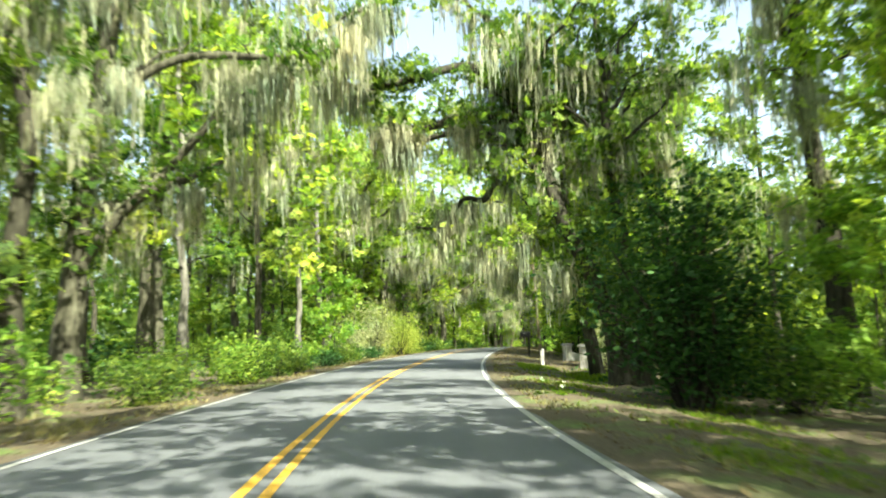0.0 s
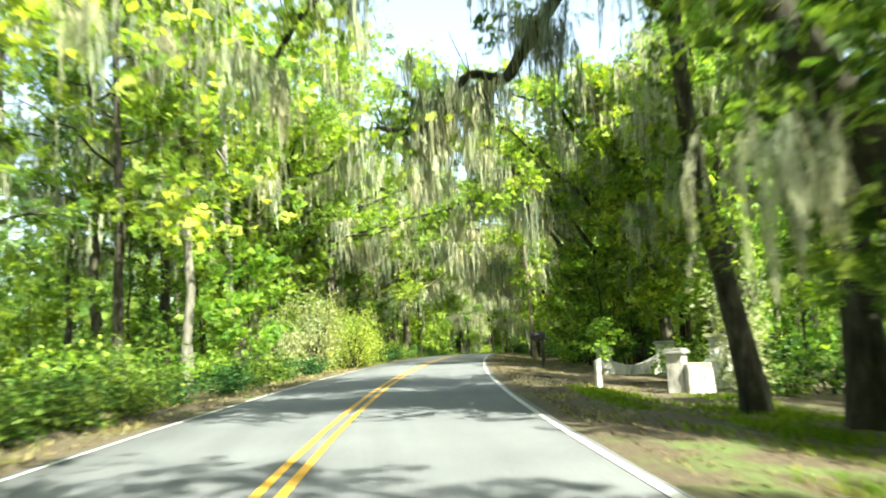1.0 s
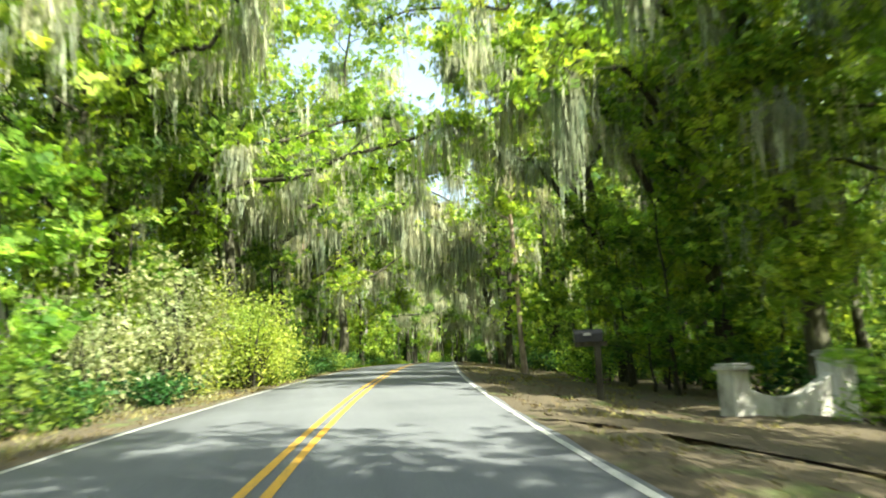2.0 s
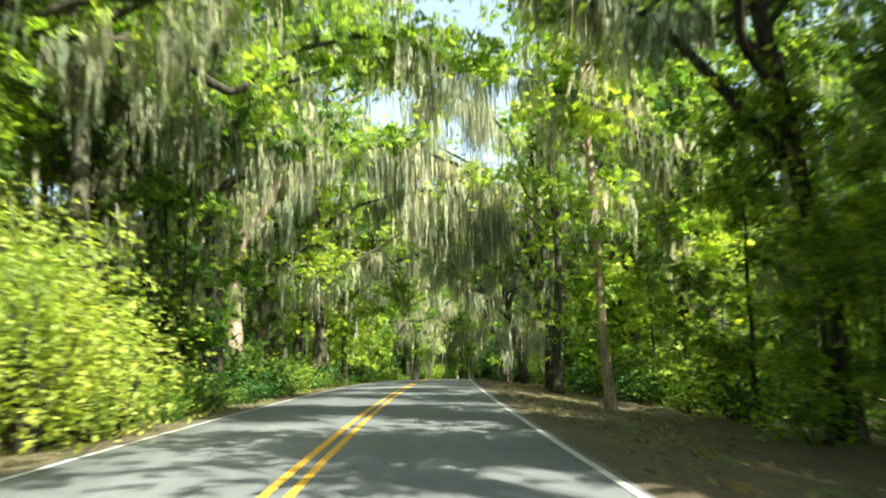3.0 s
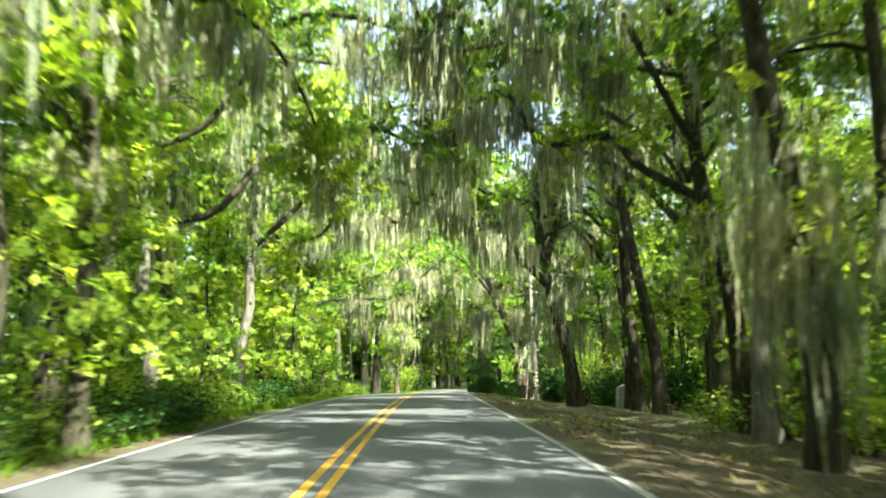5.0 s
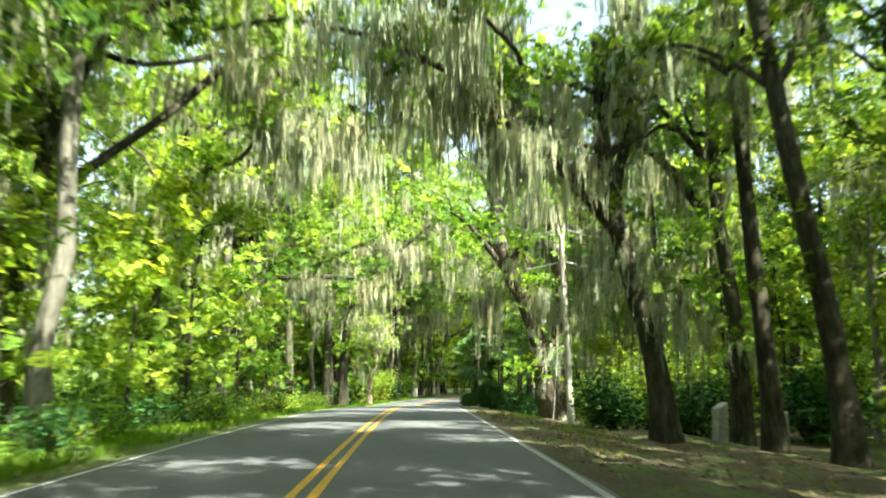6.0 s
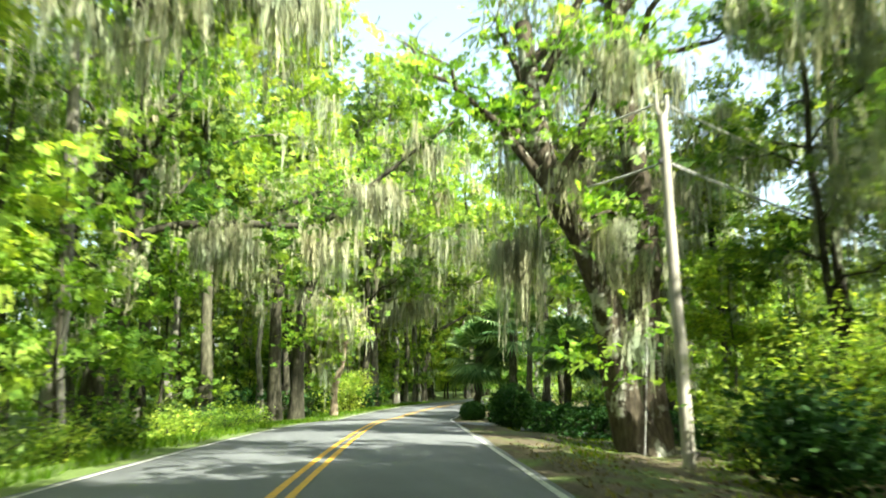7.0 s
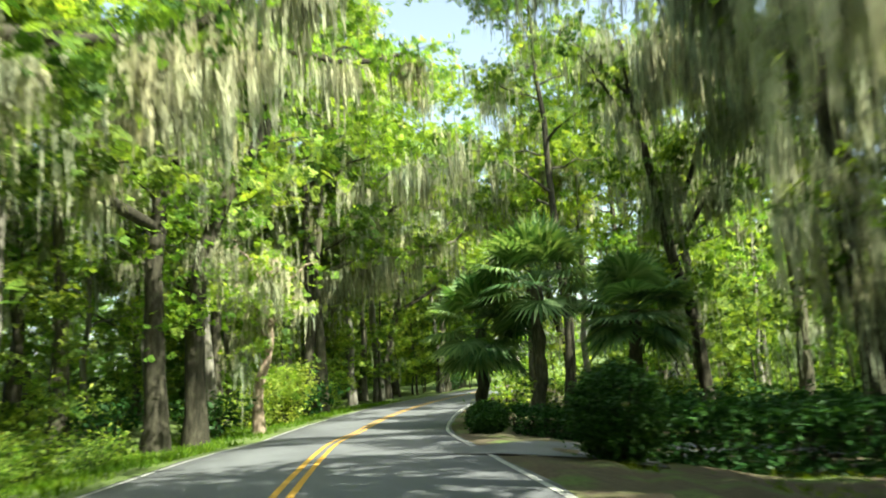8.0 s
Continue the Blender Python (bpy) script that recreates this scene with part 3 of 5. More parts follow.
great_tree("live_oak", "leaning live oak with two trunks and limbs arching over the road",
           [([(6.7, 25.5, 0.2), (6.4, 25.5, 1.8), (5.7, 25.5, 3.8), (5.0, 26.0, 5.6), (4.6, 26.6, 7.6), (4.2, 27.0, 10.5)], 0.34),
            ([(7.7, 26.5, 0.3), (7.5, 26.5, 3.1), (7.1, 26.5, 5.7), (6.8, 26.5, 8.2), (6.9, 26.8, 11.5)], 0.25)],
           [([(5.0, 26.0, 5.6), (4.6, 27.0, 7.9), (3.8, 27.0, 8.8), (2.1, 27.0, 9.2), (0.7, 27.0, 8.7), (-0.6, 27, 8.9)], 0.26),
            ([(4.6, 26.6, 7.6), (3.5, 27.0, 10.0), (2.2, 27.0, 10.9), (0.4, 27.0, 10.5), (-1.3, 27.0, 10.2), (-2.6, 27.2, 10.6)], 0.24),
            ([(4.3, 27.0, 9.4), (3.6, 27.0, 11.9), (2.2, 27.2, 13.4)], 0.2)],
           seed=101, sprays=1150, moss=420, leaf=LEAF_OAK, reach=4.0)
great_tree("live_oak", "tall dark oak with a crooked drooping limb over the road",
           [([(7.4, 32.0, 0.2), (6.9, 32.0, 2.7), (6.6, 32.0, 5.0), (6.4, 32.0, 7.6), (6.3, 32.0, 10.5), (6.6, 32.4, 13.0)], 0.23)],
           [([(6.3, 32.0, 10.2), (5.7, 33.5, 10.9), (4.9, 34.5, 9.8), (3.8, 34.5, 8.2), (3.3, 34.5, 7.5), (2.5, 34.5, 7.6), (1.9, 34.5, 6.9), (1.2, 34.5, 6.3), (0.3, 34.5, 6.4)], 0.2),
            ([(6.4, 32.0, 8.0), (4.4, 32.6, 9.6), (1.8, 33.2, 10.2), (-0.9, 34.0, 9.2), (-1.9, 34.4, 8.0)], 0.2)],
           seed=102, sprays=330, moss=260, leaf=LEAF_OAK)
great_tree("tall_tree", "tall straight tree with rough bark beside dense bushes",
           [([(12.7, 23.0, 0.2), (12.5, 23.0, 4.3), (12.1, 23.0, 7.8), (11.9, 23.0, 11.4), (11.7, 23, 15)], 0.36)], seed=103, sprays=420, moss=120, leaf=LEAF_FRESH)
great_tree("live_oak", "dark-barked oak trunk close to the verge",
           [([(-8.3, 17.0, 0.2), (-8.3, 17.0, 3.4), (-8.1, 17.0, 5.9), (-8.5, 17.0, 9.0), (-8.2, 17, 12)], 0.26)], seed=104, sprays=320, moss=190, leaf=LEAF_OAK)
great_tree("live_oak", "mossy live oak reaching rising limbs towards the road",
           [([(-9.4, 22.0, 0.3), (-9.1, 22.0, 3.6), (-8.9, 22.0, 6.4), (-8.3, 22.0, 9.6), (-7.9, 22.0, 12.6)], 0.38)],
           [([(-9.0, 22.0, 3.7), (-7.5, 22.0, 5.5), (-6.4, 22.0, 5.9), (-5.2, 22.4, 6.6)], 0.20),
            ([(-8.6, 22.0, 8.2), (-6.3, 22.0, 9.5), (-3.7, 22.0, 9.5), (-1.8, 22.4, 9.8)], 0.18),
            ([(-8.9, 22.4, 5.2), (-7.7, 24.0, 6.3), (-5.5, 24.0, 8.7), (-4.1, 24.0, 9.8), (-2.2, 24.0, 11.3), (-0.6, 24.4, 12.2)], 0.17)],
           seed=105, sprays=380, moss=360, moss_len=1.9, bark=BARK, leaf=LEAF_OAK)
great_tree("live_oak", "broad trunk wrapped in grey moss",
           [([(-10.9, 34.0, 0.3), (-10.9, 34.0, 6.7), (-10.2, 34.0, 11.9), (-10.0, 34.0, 15.0)], 0.52)], seed=106, sprays=420, moss=280, moss_len=1.9, leaf=LEAF_OAK, bark=BARK)
great_tree("live_oak", "dark oak with a long level limb high over the road",
           [([(-0.4, 81.0, 0.7), (-0.5, 81.0, 5.6), (-0.9, 81.0, 8.7), (-0.2, 81.0, 12.1)], 0.34)],
           [([(-0.8, 81.0, 8.0), (0.5, 81.0, 9.0), (2.2, 81.0, 9.7), (3.6, 81.0, 10.4), (4.8, 81.0, 10.2), (6.0, 81.0, 10.4), (7.6, 81.2, 10.8)], 0.19),
            ([(-0.6, 81.0, 10.0), (1.4, 80.0, 11.9), (3.6, 79.4, 12.8)], 0.16),
            ([(-0.3, 81.0, 11.4), (2.4, 82.0, 13.8), (5.4, 83.0, 15.2), (8.4, 84.0, 15.4), (10.8, 84.6, 14.8)], 0.15)],
           seed=107, sprays=480, moss=460, moss_len=1.9, leaf=LEAF_FRESH)
# trunk coloured as if sunlit; its limbs keep the dark bark
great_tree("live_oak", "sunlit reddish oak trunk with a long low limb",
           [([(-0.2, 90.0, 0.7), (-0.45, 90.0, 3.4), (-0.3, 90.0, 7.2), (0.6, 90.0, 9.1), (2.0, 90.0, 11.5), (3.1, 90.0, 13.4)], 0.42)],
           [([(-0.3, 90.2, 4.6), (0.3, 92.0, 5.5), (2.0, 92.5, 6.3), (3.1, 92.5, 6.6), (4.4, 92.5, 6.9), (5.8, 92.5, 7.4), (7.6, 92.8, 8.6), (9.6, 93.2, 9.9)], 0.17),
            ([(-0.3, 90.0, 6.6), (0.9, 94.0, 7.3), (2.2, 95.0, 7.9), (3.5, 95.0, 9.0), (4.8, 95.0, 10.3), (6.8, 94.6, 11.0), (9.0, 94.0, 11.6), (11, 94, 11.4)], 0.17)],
           seed=108, sprays=480, moss=420, moss_len=1.8, bark=BARK_SUNLIT, limb_bark=BARK_DARK, leaf=LEAF_FRESH,
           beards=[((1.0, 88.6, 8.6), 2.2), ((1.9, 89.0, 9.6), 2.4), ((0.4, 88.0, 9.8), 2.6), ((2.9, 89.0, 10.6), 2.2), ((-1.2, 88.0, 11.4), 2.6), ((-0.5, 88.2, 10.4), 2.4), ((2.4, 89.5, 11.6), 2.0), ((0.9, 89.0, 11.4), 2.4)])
for seed, x, y, thick in ((142, -2.7, 84.5, 0.3), (143, -3.4, 76.5, 0.28)):
    great_tree("live_oak", "dark oak trunk curtained with moss", [([(x, y, 0.5), (x + 0.1, y, 4.2), (x - 0.2, y, 8.0), (x + 0.5, y, 12.5)], thick)], seed=seed, sprays=260, moss=320, moss_len=2.0, leaf=LEAF_OAK)
great_tree("live_oak", "moss-draped sunlit oak at the bend",
           [([(22.3, 172.0, -0.5), (22.5, 172.0, 4.0), (23.2, 172.0, 8.0), (24.2, 172.0, 12.8)], 0.3)],
           [([(22.6, 172.0, 5.2), (24.5, 171.0, 6.8), (26.5, 170.5, 7.4), (28.5, 170.0, 7.4)], 0.14),
            ([(23.2, 172.0, 8.0), (25.5, 170.0, 10.2), (27.5, 168.0, 11.6), (29.5, 167.0, 12.2)], 0.14)],
           seed=141, sprays=700, moss=480, moss_len=2.2, leaf=LEAF_LIME, bark=BARK_GREY)
great_tree("tree_stub", "pale sunlit leaning trunk", [([(0.7, 93.0, 0.7), (0.7, 93.0, 3.6), (0.9, 93.0, 6.2)], 0.24)], seed=109, sprays=60, moss=40, bark=BARK_SUNLIT, crown=3, reach=1.8, leaf=LEAF_FRESH)
great_tree("tall_tree", "slim dark verge tree with a bright yellow-green spray", [([(5.1, 95.5, 0.7), (5.1, 95.5, 3.2), (5.0, 95.5, 6.0), (4.6, 95.5, 11)], 0.16)],
           [([(5.0, 95.6, 7.6), (6.6, 97.0, 8.6), (7.8, 98.0, 8.2), (8.6, 98.6, 6.9), (9.0, 99.0, 5.8)], 0.06)], seed=110, sprays=420, moss=90, leaf=LEAF_LIME, reach=2.6, twig=0.8)
great_tree("live_oak", "oak hanging a curtain of grey moss over the road",
           [([(16.4, 94.0, 0.3), (16.2, 94.0, 4.0), (15.6, 94.0, 8.0), (15.2, 94.0, 13.0)], 0.27)],
           [([(15.7, 94.0, 7.2), (14.4, 93.0, 9.6), (12.6, 92.4, 11.6), (10.4, 92.4, 12.9), (8.2, 92.8, 13.4), (6.2, 93.2, 13.2)], 0.16),
            ([(15.6, 94.0, 8.2), (13.8, 92.2, 9.4), (12.0, 91.6, 10.2), (10.2, 91.8, 11.0), (8.6, 92.4, 11.0)], 0.13),
            ([(15.4, 94.0, 10.0), (13.4, 95.5, 12.8), (11.0, 96.5, 14.6), (8.4, 97.0, 15.4)], 0.12),
            ([(15.3, 94.0, 11.4), (14.4, 93.0, 14.0), (12.6, 92.4, 15.8), (10.6, 92.0, 16.4), (8.8, 92.0, 16.2)], 0.11)],
           seed=144, sprays=230, moss=860, moss_len=2.6, leaf=LEAF_FRESH, reach=2.2, crown=3)
great_tree("live_oak", "dark oak trunk among shrubs", [([(1.0, 100.0, 0.8), (0.8, 100.0, 4.8), (1.1, 100.0, 7.0), (1.6, 100.0, 11.0)], 0.34)], seed=111, sprays=420, moss=260, leaf=LEAF_FRESH)
great_tree("live_oak", "leaning live oak hung with curtains of moss over the road",
           [([(21.6, 117.7, 0.2), (21.2, 117.7, 2.4), (20.6, 117.7, 4.6), (20.3, 117.7, 6.6), (19.9, 117.7, 8.6), (19.7, 117.7, 11.2)], 0.33)],
           [([(20.4, 117.7, 5.6), (19.1, 117.0, 6.5), (18.3, 117.0, 7.4), (17.5, 117.0, 8.6), (16.2, 117.0, 10.0), (14.6, 117.2, 11.2), (12.6, 117.6, 11.8)], 0.21),
            ([(19.0, 117.0, 6.5), (17.7, 116.0, 7.3), (16.9, 116.0, 7.8), (16.0, 116.0, 8.6), (15.2, 116.0, 9.1), (13.6, 116.0, 9.7), (11.4, 116.4, 10.2), (9.6, 117.0, 10.0)], 0.15),
            ([(20.3, 117.9, 6.6), (21.1, 118.5, 9.1), (20.9, 118.7, 11.4), (21.5, 119, 13.5)], 0.2)],
           seed=112, sprays=150, moss=640, moss_len=1.8, leaf=LEAF_OAK, crown=3, reach=2.6)
for seed, pts, thick in ((113, [(23.6, 113.4, -0.1), (23.3, 113.4, 2.8), (22.8, 113.4, 5.7), (21.7, 113.4, 10.9), (21.2, 113.4, 14)], 0.30),
                         (114, [(24.3, 117.0, -0.1), (24.0, 117.0, 4.6), (23.7, 117.0, 10.0), (23.7, 117.0, 13.8)], 0.27),
                         (115, [(25.1, 112.0, -0.2), (25.1, 112.0, 4.1), (24.9, 112.0, 7.8), (24.7, 112.0, 12.6)], 0.28),
                         (116, [(15.0, 88.7, 0.3), (14.8, 88.7, 2.7), (14.6, 88.7, 6.8), (14.3, 88.7, 13)], 0.21),
                         (117, [(14.3, 86.1, 0.3), (14.4, 86.1, 4.6), (14.5, 86.1, 8.4), (14.4, 86.1, 14)], 0.22),
                         (118, [(21.0, 92.0, 0.0), (20.6, 92.0, 3.2), (20.3, 92.0, 7.6), (19.6, 92.0, 13)], 0.30),
                         (119, [(18.4, 88.0, 0.3), (18.1, 88.0, 5.1), (17.6, 88.0, 11.9), (17.5, 88, 14)], 0.26),
                         (122, [(11.7, 73.0, 0.3), (11.6, 73.0, 3.1), (11.3, 73.0, 7.8), (11.4, 73, 13)], 0.15)):
    great_tree("tall_tree", "straight dark-barked tree in close woodland", [(pts, thick)], seed=seed, sprays=150 if seed in (116, 117) else 330, moss=50 if seed in (116, 117) else 90, leaf=LEAF_OAK if seed in (113, 115) else LEAF_FRESH, reach=2.4 if seed in (116, 117) else 3.6, crown=9, size=0.26, clad=40 if seed in (113, 114, 115) else 7, bark=BARK_SUNLIT if seed == 122 else BARK_DARK)
great_tree("live_oak", "massive old oak with twin trunks and broken pale limbs",
           [([(23.7, 131.1, -0.2), (23.2, 131.1, 1.6), (22.8, 131.0, 3.1), (22.2, 131.0, 5.0), (21.6, 131.2, 6.6), (21.2, 132, 11)], 0.46),
            ([(24.1, 131.5, -0.3), (24.15, 131.5, 2.5), (24.1, 131.5, 4.4), (24.0, 131.5, 6.9), (23.7, 131.5, 10.5), (23.8, 131.5, 13)], 0.46)],
           [([(21.6, 131.4, 7.2), (22.2, 132.8, 8.1), (21.7, 132.8, 9.0), (21.2, 132.8, 10.2), (20.7, 132.8, 11.4)], 0.20),
            ([(24.0, 131.5, 5.2), (23.2, 130.6, 5.0), (22.7, 130.2, 5.6), (22.0, 130, 5.4)], 0.12)],
           seed=123, sprays=560, moss=170, leaf=LEAF_FRESH, bark=BARK_LICHEN, clad=13, skirt=4.2, beards=[((21.0, 131.5, 5.4), 3.0), ((20.6, 131.8, 5.1), 2.4)])
great_tree("live_oak", "twin-trunked dark oak at the bend with limbs over the road",
           [([(16.1, 155.0, -0.6), (16.1, 155.0, 4.1), (16.3, 155.0, 7.2), (15.2, 155.0, 11.6)], 0.34),
            ([(17.3, 156.0, -0.8), (17.4, 156.0, 4.2), (18.2, 156.0, 6.9), (19.7, 156.0, 10.0), (20.6, 156, 12.5)], 0.32)],
           [([(16.2, 155.0, 6.4), (14.2, 151.0, 7.2), (15.0, 150.0, 8.6), (17.0, 150.0, 9.8), (19.4, 150.0, 10.6), (21.7, 150.0, 10.4), (23.6, 150.2, 10.9)], 0.2)],
           seed=126, sprays=560, moss=460, leaf=LEAF_FRESH)
great_tree("live_oak", "oak in the woods with a long moss-laden limb over the road",
           [([(9.6, 141.0, 0.0), (9.9, 141.0, 3.6), (10.6, 141.0, 6.4), (10.8, 141.0, 10.6)], 0.36)],
           [([(10.6, 141.0, 6.2), (11.8, 141.0, 6.7), (14.0, 141.0, 6.9), (16.7, 141.0, 7.0), (18.3, 141.0, 8.2), (19.9, 141.0, 9.6), (21.9, 140.6, 11.2)], 0.17)],
           seed=127, sprays=420, moss=400, leaf=LEAF_OAK)
great_tree("tree_stub", "pale trunk in sunlit-coloured bark at the edge of the road", [([(19.5, 158.0, -0.5), (19.6, 158.0, 1.0), (19.9, 158.0, 2.6), (20.4, 158, 6)], 0.22)], seed=128, sprays=160, moss=120, bark=BARK_SUNLIT, crown=5, reach=2.6, leaf=LEAF_FRESH)
great_tree("live_oak", "great dark leaning oak on the lawn", [([(30.5, 141.0, -0.6), (30.35, 141.0, 1.8), (30.15, 141.0, 4.6), (29.8, 141.0, 7.6), (29.5, 141, 10), (29.0, 141, 13)], 0.33)],
           [([(29.6, 141.0, 8.4), (28.4, 142.0, 10.4), (27.0, 143.0, 11.4), (25.8, 144.0, 11.8)], 0.14),
            ([(29.6, 141.0, 7.2), (30.6, 143.5, 9.4), (31.4, 146.0, 10.6), (31.0, 148.5, 11.2)], 0.16)],
           seed=139, sprays=420, moss=620, moss_len=2.7, leaf=LEAF_OAK, reach=4.2)
for seed, x, y in ((130, 37.4, 157.0), (131, 38.2, 161.0), (132, 36.6, 150.0)):
    great_tree("tall_tree", "slim tree standing on a sunny lawn", [([(x, y, -1.4), (x + 0.2, y, 2.9), (x, y, 6.5), (x + 0.3, y, 10)], 0.24)], seed=seed, sprays=220, moss=200, leaf=LEAF_OAK, reach=4.0, bark=BARK)


# single limbs that hang sprays over the verge or the road
EXTRA = {326: [[(24.6, 120, 6.5), (22.6, 120.4, 9.0), (20.2, 120.8, 10.4), (17.8, 121.2, 10.8), (15.6, 121.6, 10.4)]],
         305: [[(13.6, 66, 10.0), (11.6, 66, 14.0), (8.6, 66.4, 16.2), (6.0, 67.0, 16.6), (4.0, 67.4, 16.0)]],
         306: [[(16.8, 77, 7.4), (14.6, 76.0, 9.4), (12.4, 75.2, 10.4), (10.4, 74.6, 10.6)], [(16.6, 77, 9.0), (14.4, 78.6, 11.6), (12.0, 80.0, 13.0), (9.6, 81.0, 13.6), (7.6, 81.6, 13.2)]],
         328: [[(33.0, 150.5, 5.4), (34.2, 150.0, 7.4), (35.6, 149.6, 8.2), (37.2, 149.4, 8.0)], [(32.9, 150.5, 6.4), (32.8, 148.6, 8.4), (33.6, 146.6, 9.4), (34.8, 145.0, 9.6)]],
         304: [[(11.8, 57, 6.0), (10.2, 55.5, 7.6), (8.6, 53.6, 8.4), (7.2, 52.2, 8.6)]],
         302: [[(-4.0, 67, 6.4), (-1.6, 66.4, 8.2), (0.8, 65.6, 9.0), (3.2, 65.0, 8.7)], [(-4.2, 67, 7.4), (-2.6, 64.0, 9.0), (-1.2, 62.0, 9.2)]]}


def arch_oak(off, y, seed, tall=12.5, girth=0.28, arms=3, sprays=460, moss=260, leaf=None, bark=None, over=4.0, extra=(), beards=()):
    """An oak beside the road whose limbs roof it."""
    rng = np.random.default_rng(seed)
    side = 1 if off > 0 else -1

    def spot(o, yy, z):
        return (float(centre(yy)) + o, yy, float(crest(yy)) + z)

    lean = rng.uniform(0.6, 2.0) * side
    stem = [spot(off, y, -0.3), spot(off - 0.1 * lean, y, 2.6), spot(off - 0.5 * lean, y + rng.uniform(-0.3, 0.3), 5.6), spot(off - 0.8 * lean, y, 8.6), spot(off - lean, y + 0.3, tall)]
    limbs = []
    for k in range(arms):
        z0 = 4.6 + 2.0 * k + rng.uniform(0, 1.2)
        o0 = off - lean * (0.5 + 0.1 * (z0 - 5.6))
        yy = y + (-1) ** k * rng.uniform(2.0, 7.5)
        end = -side * rng.uniform(0.4, 1.0) * over
        zt = rng.uniform(8.6, 13.0)
        run = [spot(o0, y, z0)]
        for u in (0.2, 0.38, 0.56, 0.74, 0.9, 1.0):
            run.append(spot(o0 + (end - o0) * u + rng.normal() * 0.35, y + (yy - y) * u + rng.normal() * 0.3, z0 + (zt - z0) * math.sin(u * 1.9) / math.sin(1.55) + rng.normal() * 0.45))
        limbs.append((run, girth * (0.5 - 0.08 * k)))
    limbs += [(p, girth * 0.4) for p in extra]
    return great_tree("live_oak", "live oak arching over the road with moss-hung limbs", [(stem, girth)], limbs, seed, sprays, moss, 1.7, leaf, bark, crown=6, reach=4.2, size=0.27, group="roadside trees", beards=beards)


# how far past the middle line the limbs of some oaks go
REACH = {1.2: (335, 336), 2.5: (321, 325), -1.0: (312, 326), -6.0: (301, 303, 304, 305, 306, 316, 337), -3.0: (308, 309, 328, 329, 331)}
# oaks 322-324 and 332 are unseen, added to shade the road's start
for off, y, seed, leaf in ((-8.2, 59, 301, LEAF_LIME), (-8.6, 67, 302, LEAF_LIME), (-8.0, 74, 303, LEAF_OAK), (11.2, 57, 304, LEAF_FRESH), (10.2, 66, 305, LEAF_OAK), (11.4, 77, 306, LEAF_FRESH),
                           (-8.8, 105, 307, LEAF_OAK), (9.6, 102, 308, LEAF_FRESH), (-8.6, 128, 309, LEAF_FRESH), (-8.8, 119, 311, LEAF_OAK), (11.0, 107, 312, LEAF_OAK),
                           (-7.6, 173, 315, LEAF_OAK), (8.4, 170, 316, LEAF_FRESH), (-7.8, 182, 317, LEAF_LIME),
                           (-8.4, 193, 319, LEAF_OAK), (13.0, 47.5, 321, LEAF_FRESH), (9.6, 3, 322, LEAF_OAK), (10.4, 12, 323, LEAF_FRESH), (10.2, -6, 324, LEAF_OAK), (8.6, -13, 332, LEAF_OAK), (12.6, 44.5, 335, LEAF_FRESH), (11.4, 51.5, 336, LEAF_FRESH), (13.2, 55, 337, LEAF_FRESH), (12.6, 37, 325, LEAF_FRESH), (11.2, 120, 326, LEAF_FRESH), (12.0, 150.5, 328, LEAF_OAK), (15.4, 143.5, 329, LEAF_OAK), (14.0, 127.0, 331, LEAF_FRESH)):
    reach_over = 4.5 if y < 15 or y > 62 else -1.0
    for reach, seeds in REACH.items():
        reach_over = reach if seed in seeds else reach_over
    arch_oak(off, y, seed, leaf=leaf, over=reach_over, arms=0 if seed in (321, 325, 328, 329, 331, 335, 336) else 3, girth=0.22 if seed in (328, 329) else 0.28,
             moss=260 if y < 80 else 520 if seed == 328 else 460 if seed in (307, 309, 311) else 320, sprays=950 if seed in (301, 302, 304, 322, 323, 336, 337) else 540 if y < 80 else 440, bark=BARK if seed % 3 == 0 else BARK_DARK,
             extra=EXTRA.get(seed, ()), beards=[((7.65, 52.7, 8.5), 3.4)] if seed == 304 else ())


# ------------------------------------------------------------------ bushes that stand out
def free_bush(name, x, y, *a, **k):
    USED.append((x, y))
    return shrub(name, Vector((x, y, float(land(x, y)) - 0.03)), *a, **k)


free_bush("evergreen_bush", 6.1, 17.4, 3.8, 5.2, "tall dense dark evergreen bush on the verge", LEAF_DEEP, 0.15, 1300, 201, stems=26)
free_bush("evergreen_bush", 7.8, 16.2, 2.6, 2.2, "dark leafy bush spilling onto the grass", LEAF_OAK, 0.15, 360, 202, stems=12)
free_bush("dark_shrub", 0.7, 85.6, 2.6, 2.6, "dark shrub at the foot of a sunlit oak", LEAF_OAK, 0.16, 300, 228, stems=12)
free_bush("dark_shrub", 2.0, 87.4, 2.0, 1.8, "dark shrub at the foot of a sunlit oak", LEAF_OAK, 0.15, 240, 229, stems=12)
free_bush("dark_shrub", -0.6, 87.6, 2.2, 2.2, "dark shrub at the foot of a sunlit oak", LEAF_DEEP, 0.15, 240, 230, stems=12)
free_bush("evergreen_bush", 7.4, 20.8, 3.0, 2.6, "dark leafy bush spilling onto the grass", LEAF_DEEP, 0.15, 460, 227, stems=16)
free_bush("leafy_bush", 9.0, 22.4, 2.8, 3.0, "loose green bush with arching sprays", LEAF_OAK, 0.15, 420, 203, stems=14)
free_bush("leafy_bush", -6.0, 19.0, 2.6, 1.3, "low mixed bush on the verge", LEAF_OAK, 0.13, 300, 204, stems=12)
